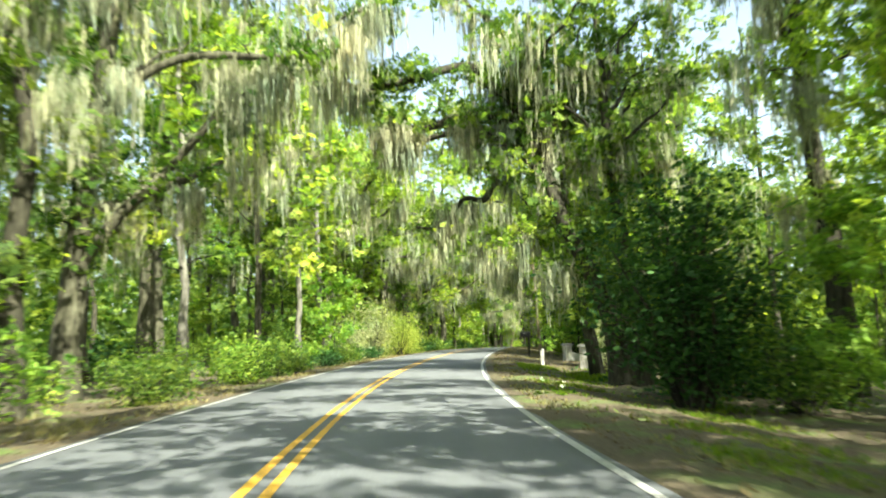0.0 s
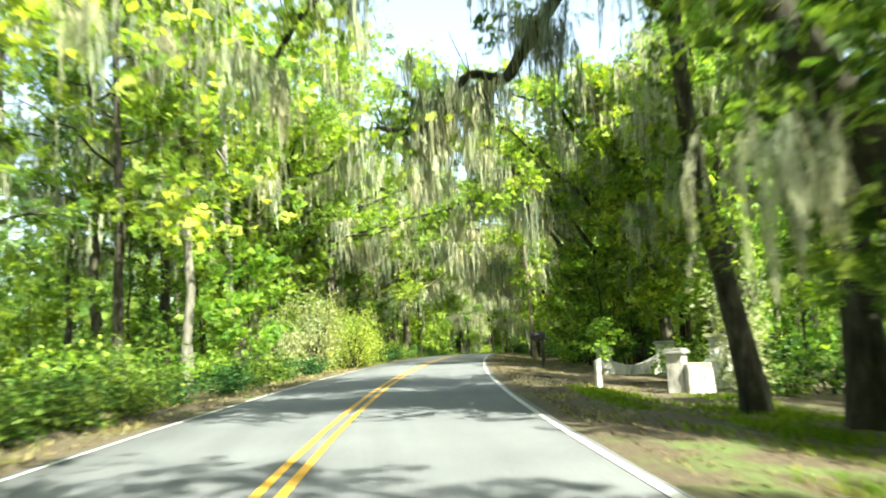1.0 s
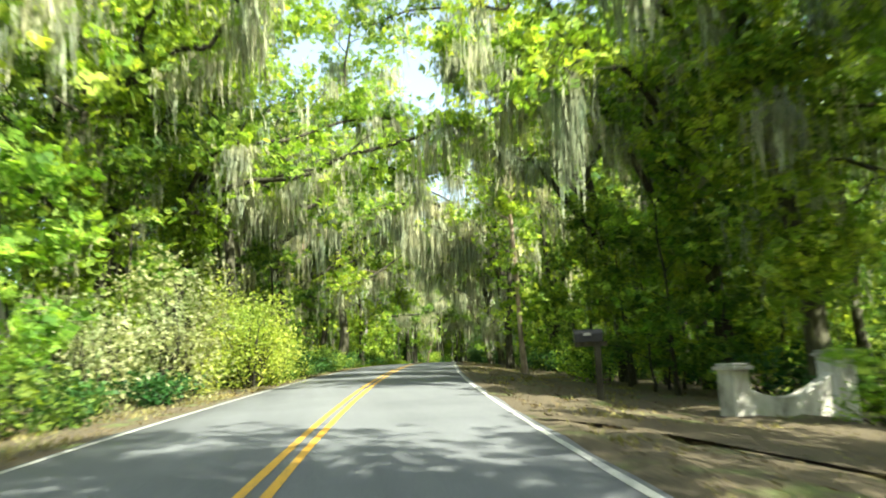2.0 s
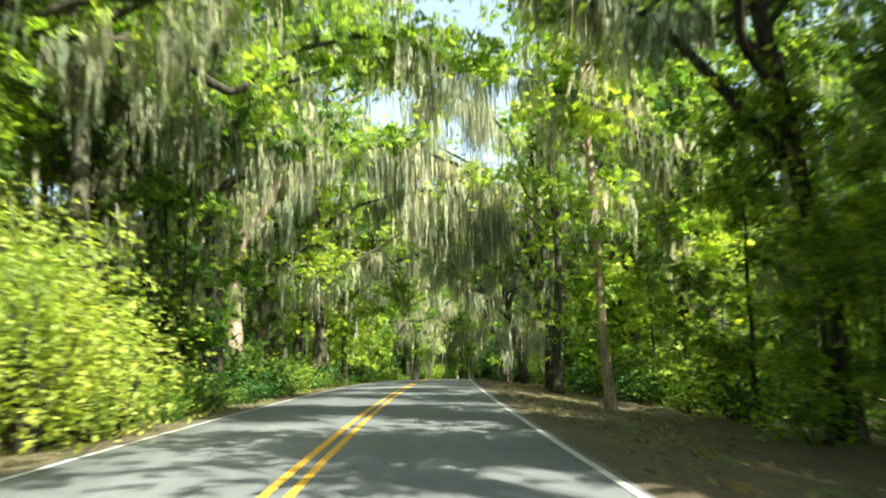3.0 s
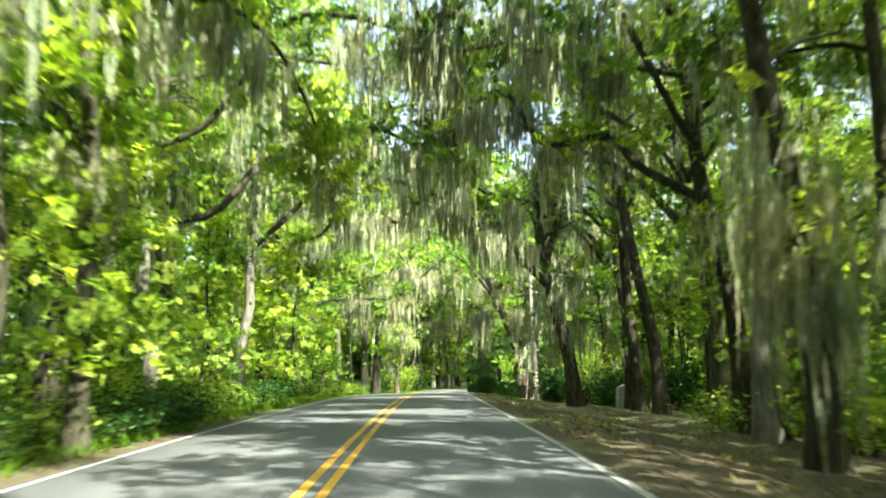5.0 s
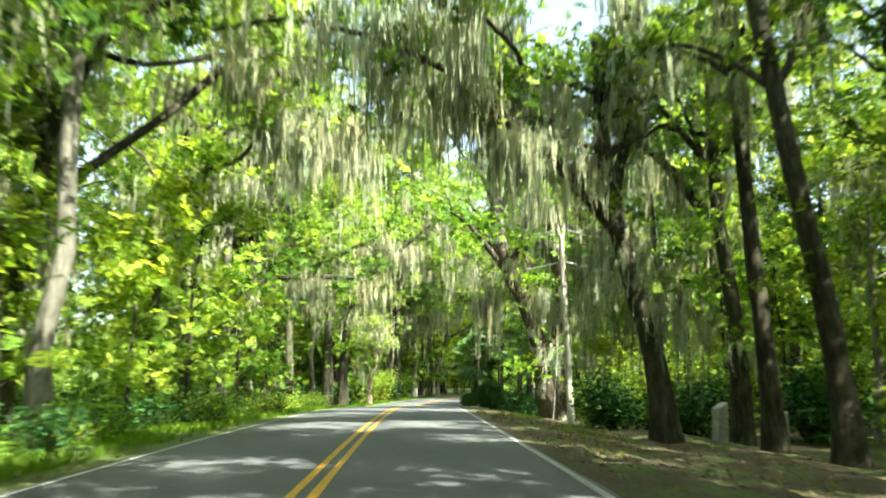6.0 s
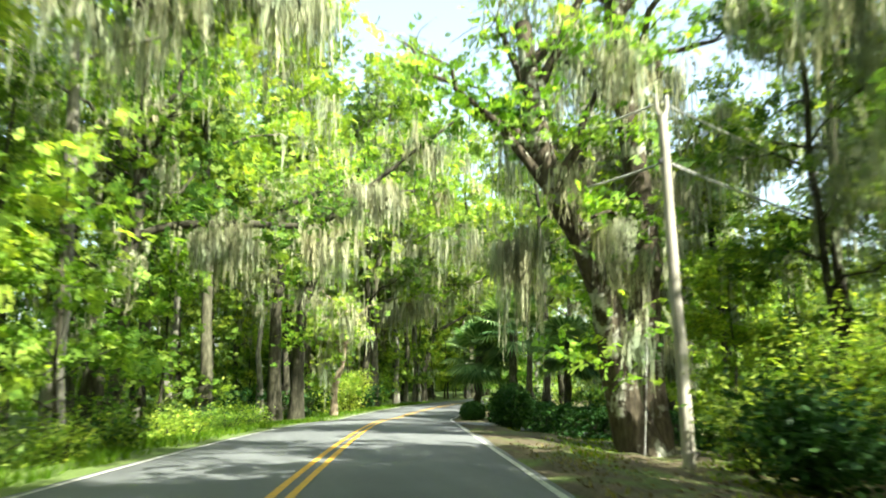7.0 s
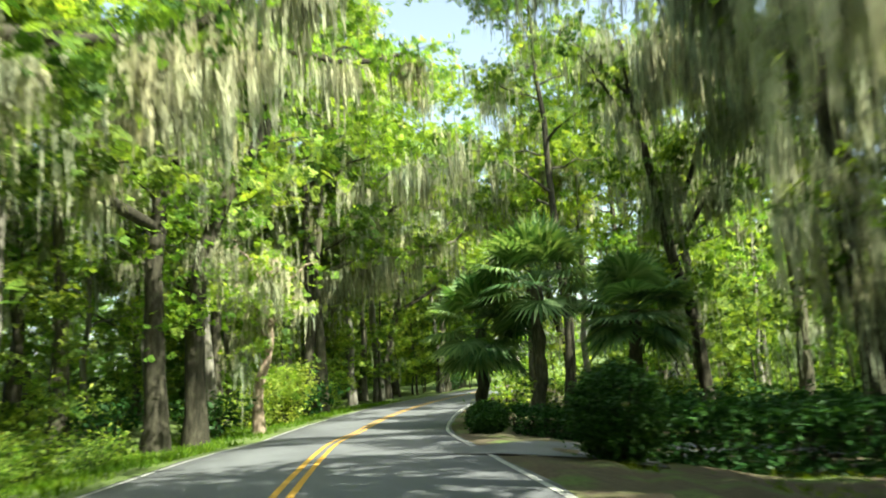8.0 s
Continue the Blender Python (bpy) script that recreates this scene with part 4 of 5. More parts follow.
free_bush("leafy_bush", -7.4, 24.5, 2.8, 1.7, "low leafy bush with sunlit tips", LEAF_FRESH, 0.13, 320, 205, stems=12)
free_bush("leafy_bush", -5.6, 27.0, 2.0, 1.2, "low leafy bush with sunlit tips", LEAF_FRESH, 0.13, 240, 206, stems=12)
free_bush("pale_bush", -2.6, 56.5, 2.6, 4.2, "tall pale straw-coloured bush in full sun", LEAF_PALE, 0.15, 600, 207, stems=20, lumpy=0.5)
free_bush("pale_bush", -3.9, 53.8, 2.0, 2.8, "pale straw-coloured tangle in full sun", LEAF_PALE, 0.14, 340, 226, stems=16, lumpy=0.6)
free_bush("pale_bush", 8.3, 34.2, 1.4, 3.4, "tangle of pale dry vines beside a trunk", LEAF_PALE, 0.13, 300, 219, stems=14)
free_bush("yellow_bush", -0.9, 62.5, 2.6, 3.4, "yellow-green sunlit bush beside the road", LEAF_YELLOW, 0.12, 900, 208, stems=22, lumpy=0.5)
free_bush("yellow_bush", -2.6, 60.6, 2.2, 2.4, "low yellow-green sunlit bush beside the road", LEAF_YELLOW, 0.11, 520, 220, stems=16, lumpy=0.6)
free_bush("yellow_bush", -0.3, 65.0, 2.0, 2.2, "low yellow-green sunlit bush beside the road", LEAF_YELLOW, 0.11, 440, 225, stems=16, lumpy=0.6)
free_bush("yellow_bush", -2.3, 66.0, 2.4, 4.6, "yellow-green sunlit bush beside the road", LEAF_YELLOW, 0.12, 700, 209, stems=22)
plant_tree("sapling", Vector((6.95, 41.0, float(land(6.95, 41.0)))), dict(seed=210, height=1.95, girth=0.03, lean=(0.15, 0), limbs=9, reach=0.55, rise=0.4, twigs=3, crown_from=0.5, sprays=110, leaf=0.1, spread=0.13, moss=0, moss_len=0.5),
           "small leafy sapling behind a white marker post", "tree", "young trees", bark=BARK_DARK, leaf=LEAF_FRESH, sides=6)
free_bush("dark_shrub", 23.2, 124.2, 2.6, 2.0, "dark glossy shrub with a few bright leaves", LEAF_DEEP, 0.16, 420, 211, stems=14)
free_bush("dark_shrub", 23.8, 126.8, 2.0, 2.0, "dark leafy shrub at the foot of a utility pole", LEAF_OAK, 0.15, 320, 234, stems=14)
free_bush("dark_shrub", 26.2, 124.0, 3.0, 2.2, "dark glossy shrub with a few bright leaves", LEAF_DEEP, 0.16, 460, 212, stems=14)
free_bush("dark_shrub", 29.2, 121.8, 3.0, 2.6, "dark glossy shrub with a few bright leaves", LEAF_DEEP, 0.16, 420, 213, stems=14)
free_bush("leafy_bush", 25.6, 126.4, 3.0, 3.4, "bright green bush behind dark shrubs", LEAF_FRESH, 0.16, 420, 214, stems=14)
free_bush("leafy_bush", 28.4, 125.4, 3.4, 3.8, "bright green bush behind dark shrubs", LEAF_FRESH, 0.16, 420, 215, stems=14)
free_bush("leafy_bush", 27.2, 124.2, 2.2, 1.7, "bright green shrub beside an oak trunk", LEAF_FRESH, 0.15, 300, 216, stems=10)
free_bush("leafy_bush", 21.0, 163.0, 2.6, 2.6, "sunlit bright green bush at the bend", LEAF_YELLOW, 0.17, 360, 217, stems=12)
free_bush("leafy_bush", 24.0, 172.0, 3.0, 3.0, "sunlit bright green bush at the bend", LEAF_FRESH, 0.17, 360, 218, stems=12)


def clipped(name, path, width, height, label, seed, count):
    """A clipped hedge: a close skin of small leaves over a dark twiggy core along a path."""
    rng = np.random.default_rng(seed)
    p = eased(np.column_stack([np.asarray(path, float), np.zeros(len(path))]), 6)[:, :2]
    foot = Vector((p[0][0], p[0][1], float(land(*p[0]))))
    ob = thing(name, foot, label, "hedge")
    k = rng.uniform(0, len(p) - 1.001, count)
    i = k.astype(int)
    c = p[i] + (p[i + 1] - p[i]) * (k - i)[:, None]
    t = p[i + 1] - p[i]
    nrm = np.column_stack([-t[:, 1], t[:, 0]]) / np.linalg.norm(t, axis=1)[:, None]
    a = rng.uniform(-0.15, math.pi + 0.15, count)
    side, up = np.cos(a), np.sin(a)
    q = np.maximum(np.abs(side), np.abs(up)) * 0.65 + 0.35
    bump = 1 + 0.07 * np.sin(k * 5.0) + 0.05 * rng.normal(size=count)
    c = c + nrm * (side / q * width * 0.5 * bump)[:, None]
    z = land(c[:, 0], c[:, 1]) + np.clip(up / q, 0.05, None) * height * bump
    pts = np.column_stack([c, z]) - np.array(foot)
    stuff(part("leafage", mesh_quads("leafage", *leaves(pts, 0.12, rng, 0.09, 9), LEAF_DEEP, True), ob))
    core = []
    for j in range(0, len(p) - 1):
        mid = p[j]
        g = float(land(*mid))
        for _ in range(3):
            d = rng.normal(size=2) * width * 0.25
            a0 = np.array([mid[0], mid[1], g - 0.1]) - np.array(foot)
            core.append((curve_points(a0, a0 + (d[0], d[1], height * 0.85), (0, 0, 0), 4, rng, 0.05), np.linspace(0.03, 0.01, 4)))
    stuff(part("stemwork", mesh_quads("stemwork", *tubes(core, 5, 0.1, seed), BARK_DARK), ob))
    return ob


def round_bush(x, y, radius, height, label, seed):
    rng = np.random.default_rng(seed)
    ob = thing("round_bush", Vector((x, y, float(land(x, y)) - 0.02)), label, "bush")
    n = 1200
    d = rng.normal(size=(n, 3))
    d /= np.linalg.norm(d, axis=1, keepdims=True)
    d *= (1 + 0.06 * rng.normal(size=(n, 1))) * rng.uniform(0.8, 1.0, (n, 1))
    c = d * np.array([radius, radius, height / 2]) + (0, 0, height / 2)
    stuff(part("leafage", mesh_quads("leafage", *leaves(c, 0.085, rng, 0.08, 10), LEAF_DEEP, True), ob))
    runs = [(curve_points((0, 0, -0.1), (rng.normal() * radius * 0.4, rng.normal() * radius * 0.4, height * 0.8), (0, 0, 0), 4, rng, 0.04), np.linspace(0.04, 0.01, 4)) for _ in range(8)]
    stuff(part("stemwork", mesh_quads("stemwork", *tubes(runs, 5, 0.1, seed), BARK_DARK), ob))


round_bush(23.1, 138.9, 0.66, 1.5, "clipped round dark green bush at a driveway mouth", 221)
clipped("hedge", [(24.1, 139.9), (26.5, 138.0), (29, 135.2), (32, 132.0), (36, 128.5)], 1.1, 0.95, "long clipped dark green hedge", 222, 2900)
clipped("hedge", [(25.3, 148.0), (26.4, 147.6), (27.6, 146.8), (29.4, 145.4)], 0.9, 0.68, "short dark green hedge across a driveway", 223, 900)
round_bush(24.5, 148.0, 0.5, 0.8, "small round dark bush by the road", 224)


def palm(x, y, trunk, spread, label, seed, fans=42):
    """A cabbage palm: fibrous trunk and stiff fans of split leaflets."""
    rng = np.random.default_rng(seed)
    ob = thing("cabbage_palm", Vector((x, y, float(land(x, y)) - 0.05)), label, "palm")
    USED.append((x, y))
    part("trunk", mesh_quads("trunk", *tubes([(curve_points((0, 0, -0.2), (0.15, 0, trunk), (0, 0, 0), 12, rng, 0.008), 0.17 + 0.03 * rng.random(12))], 10, 0.1, seed), BARK), ob)
    for k in range(fans):
        az, el = k * 2.4, rng.uniform(-0.9, 1.45)
        d = np.array([math.cos(az) * math.cos(el), math.sin(az) * math.cos(el), math.sin(el)])
        root = np.array([0.15, 0, trunk])
        hub = root + d * spread * 0.5
        side = np.cross(d, (0, 0, 1.0))
        side /= np.linalg.norm(side) + 1e-6
        up = np.cross(side, d)
        vs, qs = [], []
        for j, a in enumerate(np.linspace(-1.9, 1.9, 22)):
            u = d * math.cos(a) + side * math.sin(a)
            tip = hub + u * spread * 0.55 * rng.uniform(0.85, 1.05) - np.array([0, 0, 0.18 + 0.1 * abs(a)]) * spread * 0.5 + up * 0.05
            w = np.cross(u, up) * 0.06
            mid = hub + u * spread * 0.3
            n = len(vs)
            vs += [hub, mid + w, tip, mid - w]
            qs.append([n, n + 1, n + 2, n + 3])
        tv, tq = tubes([(np.array([root, (root + hub) / 2 + up * 0.05, hub]), [0.02, 0.015, 0.01])], 4, 0.05, k)
        qs = np.vstack([np.array(qs), tq + len(vs)])
        part("fan_leaf", mesh_quads("fan_leaf", np.vstack([np.array(vs), tv]), qs, LEAF_PALM, True), ob)


palm(27.4, 151.0, 4.6, 2.5, "cabbage palm with stiff grey-green fans", 231)
palm(26.2, 153.0, 3.2, 2.2, "cabbage palm with drooping dark fans", 232)
palm(29.0, 148.0, 3.6, 2.0, "cabbage palm in deep shade", 233)


# ------------------------------------------------------------------ gate wings, posts, mailbox, pole
def lathe_free_wall(length, low, high, thick, sag):
    """A wall whose top swoops down between its ends."""
    bm = bmesh.new()
    n = 14
    rows = []
    for k in range(n + 1):
        u = k / n
        top = low + (high - low) * u ** 1.6 - sag * math.sin(math.pi * u)
        rows.append([bm.verts.new((u * length, s * thick / 2, z)) for s, z in ((-1, -0.3), (1, -0.3), (1, top - 0.02), (0.8, top), (-0.8, top), (-1, top - 0.02))])
    for a, b in zip(rows, rows[1:]):
        for i in range(6):
            bm.faces.new((a[i], b[i], b[(i + 1) % 6], a[(i + 1) % 6]))
    bm.faces.new(rows[0][::-1])
    bm.faces.new(rows[-1])
    bmesh.ops.recalc_face_normals(bm, faces=bm.faces)
    return bm


def gate_wing(a, b, short, tall, label, sag):
    """Short pillar at a, tall pillar at b, swooping wall between."""
    a, b = Vector((*a, float(land(*a)))), Vector((*b, float(land(*b))))
    d = b - a
    wing = thing("gate_wing", a, label, "gate wall", "entrance walls", turn=math.atan2(d.y, d.x))
    ln = math.hypot(d.x, d.y)
    for x, h, w in ((0, short, 0.44), (ln, tall, 0.56)):
        dz = d.z * x / ln
        pillar = part("pillar", (block((w, w, h + 0.3), (x, 0, dz - 0.3), 0.02), STUCCO), wing)
        bm = block((w + 0.14, w + 0.14, 0.08), (x, 0, dz + h), 0.015)
        block((w + 0.04, w + 0.04, 0.06), (x, 0, dz + h + 0.08), 0.02, bm)
        part("cap", (bm, STONE_CAP), pillar, "weathered stone cap")
    part("wall", (lathe_free_wall(ln, short * 0.72, tall * 0.7, 0.28, sag), STUCCO), wing)
    USED.append((a.x, a.y))
    return wing


gate_wing((8.27, 38.2), (10.95, 41.3), 1.05, 1.55, "low white stuccoed entrance wall with capped pillars, stained", 0.2)
gate_wing((9.5, 49.1), (12.4, 49.9), 0.95, 1.35, "low white stuccoed entrance wall with capped pillars, in shade", 0.42)
end_block = tagged(new("buttress"), "white stained masonry block against a gate wall", "wall")
end_block.matrix_basis = pose(8.72, 37.95, float(land(8.72, 37.95)), 0, 0, 8)
body = block((0.78, 0.42, 1.0), (0, 0, -0.2), 0.05)
bmesh.ops.subdivide_edges(body, edges=body.edges, cuts=3, use_grid_fill=True)
for v in body.verts:
    v.co += 0.022 * noise.noise_vector(v.co * 5.0)
    if v.co.z > 0.3 and v.co.x > 0.2:
        v.co.x -= 0.09 * (v.co.z - 0.3) + 0.03 * noise.noise(v.co * 9.0)  # crumbled edge
part("body", (body, STUCCO), end_block)


def marker(x, y, width, height, label, material, tilt=0.0):
    ob = thing("marker_post", Vector((x, y, float(land(x, y)))), label, "post", "marker posts")
    bm = block((width, width * 0.8, height + 0.3), (0, 0, -0.3), width * 0.12)
    top = max(v.co.z for v in bm.verts)
    for v in bm.verts:
        if v.co.z > top - 0.06:
            v.co.z += v.co.x * 0.5
    part("shaft", (bm, material), ob)
    ob.rotation_euler = (0, radians(tilt), radians(12))
    USED.append((x, y))


marker(6.3, 39.0, 0.17, 0.78, "short white weathered marker post on the verge", CONCRETE)
marker(25.2, 121.0, 0.4, 1.12, "stout pale concrete post beside shrubs", CONCRETE, 2)
marker(27.0, 120.4, 0.36, 1.0, "stout pale concrete post among shrubs", CONCRETE, -2)
marker(11.6, 135.4, 0.16, 0.9, "pale weathered post in the grass", WOOD_GREY, 4)


def mailbox():
    ob = thing("mailbox", Vector((7.5, 51.4, float(land(7.5, 51.4)))), "large dark mailbox on a wooden post beside the road", "mailbox", turn=radians(-10), scale=1.2)
    part("post", (block((0.12, 0.12, 1.45), (0, 0, -0.3), 0.01), BARK_DARK), ob)
    part("arm", (block((0.62, 0.09, 0.09), (-0.12, 0, 1.05), 0.01), BARK_DARK), ob)
    bm = bmesh.new()
    prof = [(-0.1, 0), (0.1, 0), (0.1, 0.14)] + [(0.1 * math.cos(a), 0.14 + 0.1 * math.sin(a)) for a in np.linspace(0.3, math.pi - 0.3, 7)] + [(-0.1, 0.14)]
    ends = [[bm.verts.new((x, y, z + 1.14)) for y, z in prof] for x in (-0.44, 0.1)]
    for i in range(len(prof)):
        bm.faces.new((ends[0][i], ends[1][i], ends[1][(i + 1) % len(prof)], ends[0][(i + 1) % len(prof)]))
    bm.faces.new(ends[0][::-1])
    bm.faces.new(ends[1])
    bmesh.ops.recalc_face_normals(bm, faces=bm.faces)
    box = part("box", (bm, DARK_METAL), ob)
    part("flag", (block((0.14, 0.01, 0.05), (-0.2, -0.106, 1.26), 0.0), CONCRETE), box, "pale plate")


mailbox()


def utility_pole():
    x, y = 23.2, 128.2
    z0 = float(land(x, y))
    rng = np.random.default_rng(5)
    ob = thing("utility_pole", Vector((x, y, z0)), "weathered grey wooden utility pole with forked top", "utility pole")
    USED.append((x, y))
    top = 7.75 - z0
    part("shaft", mesh_quads("shaft", *tubes([(curve_points((0, 0, -0.3), (-0.28, 0, top - 0.35), (0, 0, 0), 9, rng, 0.001), np.linspace(0.145, 0.1, 9))], 12, 0.02), WOOD_GREY), ob)
    for s in (-1, 1):
        part("prong", mesh_quads("prong", *tubes([(np.array([(-0.28, 0, top - 0.5), (-0.28 + s * 0.12, 0.0, top - 0.22), (-0.28 + s * 0.13, 0, top)]), [0.06, 0.055, 0.045])], 8, 0.03), WOOD_GREY), ob)
        part("insulator", (block((0.07, 0.07, 0.11), (-0.28 + s * 0.13, 0, top), 0.015), STONE_CAP), ob, "pale glazed insulator")
    part("bracket", (block((0.3, 0.1, 0.1), (-0.26, 0, top - 1.45), 0.015), DARK_METAL), ob)


utility_pole()


def cable(name, a, b, sag, radius, label):
    a, b = np.array(a, float), np.array(b, float)
    rng = np.random.default_rng(1)
    line = curve_points((0, 0, 0), b - a, (0, 0, -sag), 25, rng, 0.0)
    ob = new(name, mesh_quads(name, *tubes([(line, np.full(25, radius))], 6, 0.0), WIRE))
    ob.location = a
    return tagged(ob, label, "cable")


cable("overhead_cable", (22.92, 128.2, 7.7), (48.0, 141.0, 7.9), 0.5, 0.022, "pale overhead cable from a pole into the trees")
cable("overhead_cable", (22.92, 128.2, 7.7), (21.3, 131.6, 7.5), 0.05, 0.022, "pale overhead cable between a pole and an oak")
cable("overhead_cable", (22.95, 128.2, 6.35), (48.0, 141.0, 6.4), 0.5, 0.03, "pale overhead cable from a pole into the trees")
cable("overhead_cable", (22.95, 128.2, 6.35), (21.8, 131.0, 6.2), 0.05, 0.03, "pale overhead cable between a pole and an oak")
cable("guy_wire", (23.9, 130.7, 5.4), (23.1, 129.9, -0.1), 0.0, 0.012, "thin pale guy wire slanting to the ground")


def driveway(name, path, width, material, label):
    p = eased(np.column_stack([np.asarray(path, float), np.zeros(len(path))]), 6)[:, :2]
    t = np.gradient(p, axis=0)
    nrm = np.column_stack([-t[:, 1], t[:, 0]]) / np.linalg.norm(t, axis=1)[:, None]
    w = np.interp(np.linspace(0, 1, len(p)), (0, 0.25, 1), (width * 1.7, width, width))
    cols = [p + nrm * (w * s)[:, None] for s in (-0.5, -0.25, 0, 0.25, 0.5)]
    v = np.stack([np.column_stack([c, land(c[:, 0], c[:, 1]) + 0.035]) for c in cols], 1)
    n, m = v.shape[:2]
    idx = np.arange(n * m).reshape(n, m)
    q = np.stack([idx[:-1, :-1], idx[1:, :-1], idx[1:, 1:], idx[:-1, 1:]], -1).reshape(-1, 4)
    tagged(new(name, mesh_quads(name, v.reshape(-1, 3), q, material)), label, "driveway", kind="structure")


driveway("driveway", [(21.95, 140.5), (23.2, 141.2), (25.2, 142.4), (28, 143.2), (33, 142.0), (42, 139)], 3.4, ASPHALT, "short paved driveway meeting the road")
driveway("driveway", [(5.6, 43.4), (7.5, 44.3), (11, 45.5), (17, 46.5), (26, 47)], 3.4, SOIL, "sandy driveway covered in dead leaves")


# woods on both sides: oaks that roof the road, then slim trees, young trees and shrubs
rnd = random.Random(7)
USED += [(x, y) for x in (19, 21, 23, 25, 27) for y in range(104, 123, 2)] + [(13.5, 33.5), (15, 35), (12.5, 31.5)]  # open ground before the leaning oak and the gate


CLEAR = [(13, 29, 1.6), (11, 33, 1.3), (-2, 89, 1.2), (0, 88, 1.2), (23, 60, 1.6), (19, 61, 1.4), (20, 73, 1.4), (24, 80, 1.2), (21, 83, 1.2), (19, 81, 1.2)]  # spots kept open to the sun


def scatter(kinds, count, inner, outer, y0, y1, gap, side, s0=0.8, s1=1.2, bias=1.6):
    done = tries = 0
    while done < count and tries < count * 30:
        tries += 1
        y = rnd.uniform(y0, y1)
        off = side * (inner + (outer - inner) * rnd.random() ** bias)
        p = at(off, y)
        if any((p.x - a) ** 2 + (p.y - b) ** 2 < gap * gap for a, b in USED):
            continue
        kind, scale, turn = rnd.choice(kinds), rnd.uniform(s0, s1), rnd.uniform(0, 6.28)
        if any((p.x - a) ** 2 + (p.y - b) ** 2 < r * r for a, b, r in CLEAR):
            USED.append((p.x, p.y))
        else:
            stand(kind, off, y, scale, turn)
        done += 1


# oaks at y -4.5, 0 and 14 on the right: unseen, added for their shade
for off, y, k, s in ((-9.5, -8, 0, 1.0), (19, 14, 1, 1.0), (13.5, 0, 2, 1.0), (-10.5, 8, 1, 1.0), (-11, 63, 1, 1.0), (-12, 72, 0, 1.0), (-11, 112, 1, 1.0),
                     (-12, 124, 2, 1.0), (-11, 148, 0, 1.0), (-11, 178, 1, 1.0),
                     (19.5, 113, 1, 1.05), (17.5, 50, 1, 1.0), (23.0, 126, 1, 1.0), (20.5, 134, 0, 1.0), (7.6, -4.5, 0, 1.0), (-12, 190, 2, 1.0)):
    stand(oaks[k], off, y, s, rng=rnd)
for off, y, k, s in ((-7, 176, 0, 1.25), (-9, 181, 2, 1.2), (-11, 171, 2, 1.25), (-6.5, 187, 0, 1.3), (-9, 195, 2, 1.25), (-6, 200, 0, 1.2), (-13, 186, 2, 1.3), (-8, 163, 0, 1.35), (-12, 160, 2, 1.4), (-10, 168, 1, 1.4), (-14, 174, 3, 1.45), (-6.5, 170, 3, 1.25), (14, 132, 1, 1.1), (18, 135, 3, 1.15), (22, 133, 1, 1.2), (27, 131, 3, 1.2), (31, 135, 1, 1.2), (9.5, 164, 0, 1.1), (14.5, 161, 2, 1.0)):
    stand(slender[k], off, y, s, rng=rnd)
for off, y, k, s in ((8.2, 158, 2, 0.85), (6.6, 166, 1, 0.85), (-7.5, 52, 0, 0.95), (-7.0, 70, 1, 1.0), (-8.5, 79, 2, 1.0), (-5.6, 95, 1, 1.25), (-7.4, 108, 0, 0.9), (-6.6, 116, 0, 0.95), (-8.0, 136, 0, 1.0), (-7.0, 146, 1, 0.95),
                     (-6.0, 170, 1, 1.1), (-6.8, 179, 0, 1.2), (-6.5, 188, 1, 1.2), (-7.5, 197, 1, 1.0), (8.3, 29, 2, 0.9), (8.8, 99, 0, 0.95), (-10.0, 86, 1, 1.0), (12.5, 172, 2, 0.95), (11.0, 184, 0, 1.0), (-13, 58, 2, 1.0), (-12, 128, 1, 1.0), (-13, 158, 0, 1.0)):
    stand(lofty[k], off, y, s, rng=rnd)
scatter(oaks, 5, 15, 24, 40, 200, 8, -1)
scatter(oaks, 5, 16, 24, -20, 130, 8, 1)
scatter(slender, 30, 7.5, 26, -5, 60, 2.0, -1)
scatter(slender, 30, 8.5, 24, 58, 200, 2.2, -1)
scatter(slender, 12, 13, 26, -20, 60, 2.2, 1)
scatter(slender, 15, 11.5, 24, 48, 132, 2.2, 1)
scatter(slender, 6, 18, 34, 165, 210, 2.2, 1)
scatter(saplings, 4, 8, 20, 12, 50, 1.5, -1, bias=1.5)
scatter(saplings, 58, 6.2, 20, 50, 200, 1.5, -1, bias=1.5)
scatter(saplings, 44, 10, 22, 10, 130, 1.5, 1, bias=1.3)
scatter(saplings, 10, 9, 20, 165, 215, 1.5, 1)
scatter(saplings, 16, 5.5, 10, 165, 215, 1.5, -1)
scatter(shrubs, 16, 5.0, 8, 160, 205, 1.2, 1, 0.9, 1.5)
scatter(saplings, 10, 10, 22, 120, 136, 1.6, 1)
scatter(saplings[1::2], 13, 11, 22, 146, 160, 1.3, 1, 0.55, 0.9, 1.0)
scatter(shrubs[1::2], 24, 11, 23, 143, 162, 1.0, 1, 0.8, 1.4, 1.0)
scatter(shrubs, 26, 4.9, 6.5, 72, 132, 1.0, -1, 0.45, 0.8, 1.0)
scatter(shrubs[1:], 15, 5.6, 8.5, 30, 60, 1.0, -1, 0.6, 1.1, 1.0)
scatter([shrubs[0], shrubs[1], shrubs[1], shrubs[3]], 40, 4.35, 5.8, 63, 104, 0.85, -1, 0.6, 0.95, 1.0)
scatter(shrubs[1::2], 26, 3.95, 4.7, 64, 102, 0.7, -1, 0.4, 0.6, 1.0)
scatter(shrubs[1::2], 16, 4.7, 6.0, 28, 58, 0.9, -1, 0.5, 0.8, 1.0)
scatter(shrubs, 22, 4.7, 6.4, 104, 150, 0.9, -1, 0.5, 0.8, 1.0)
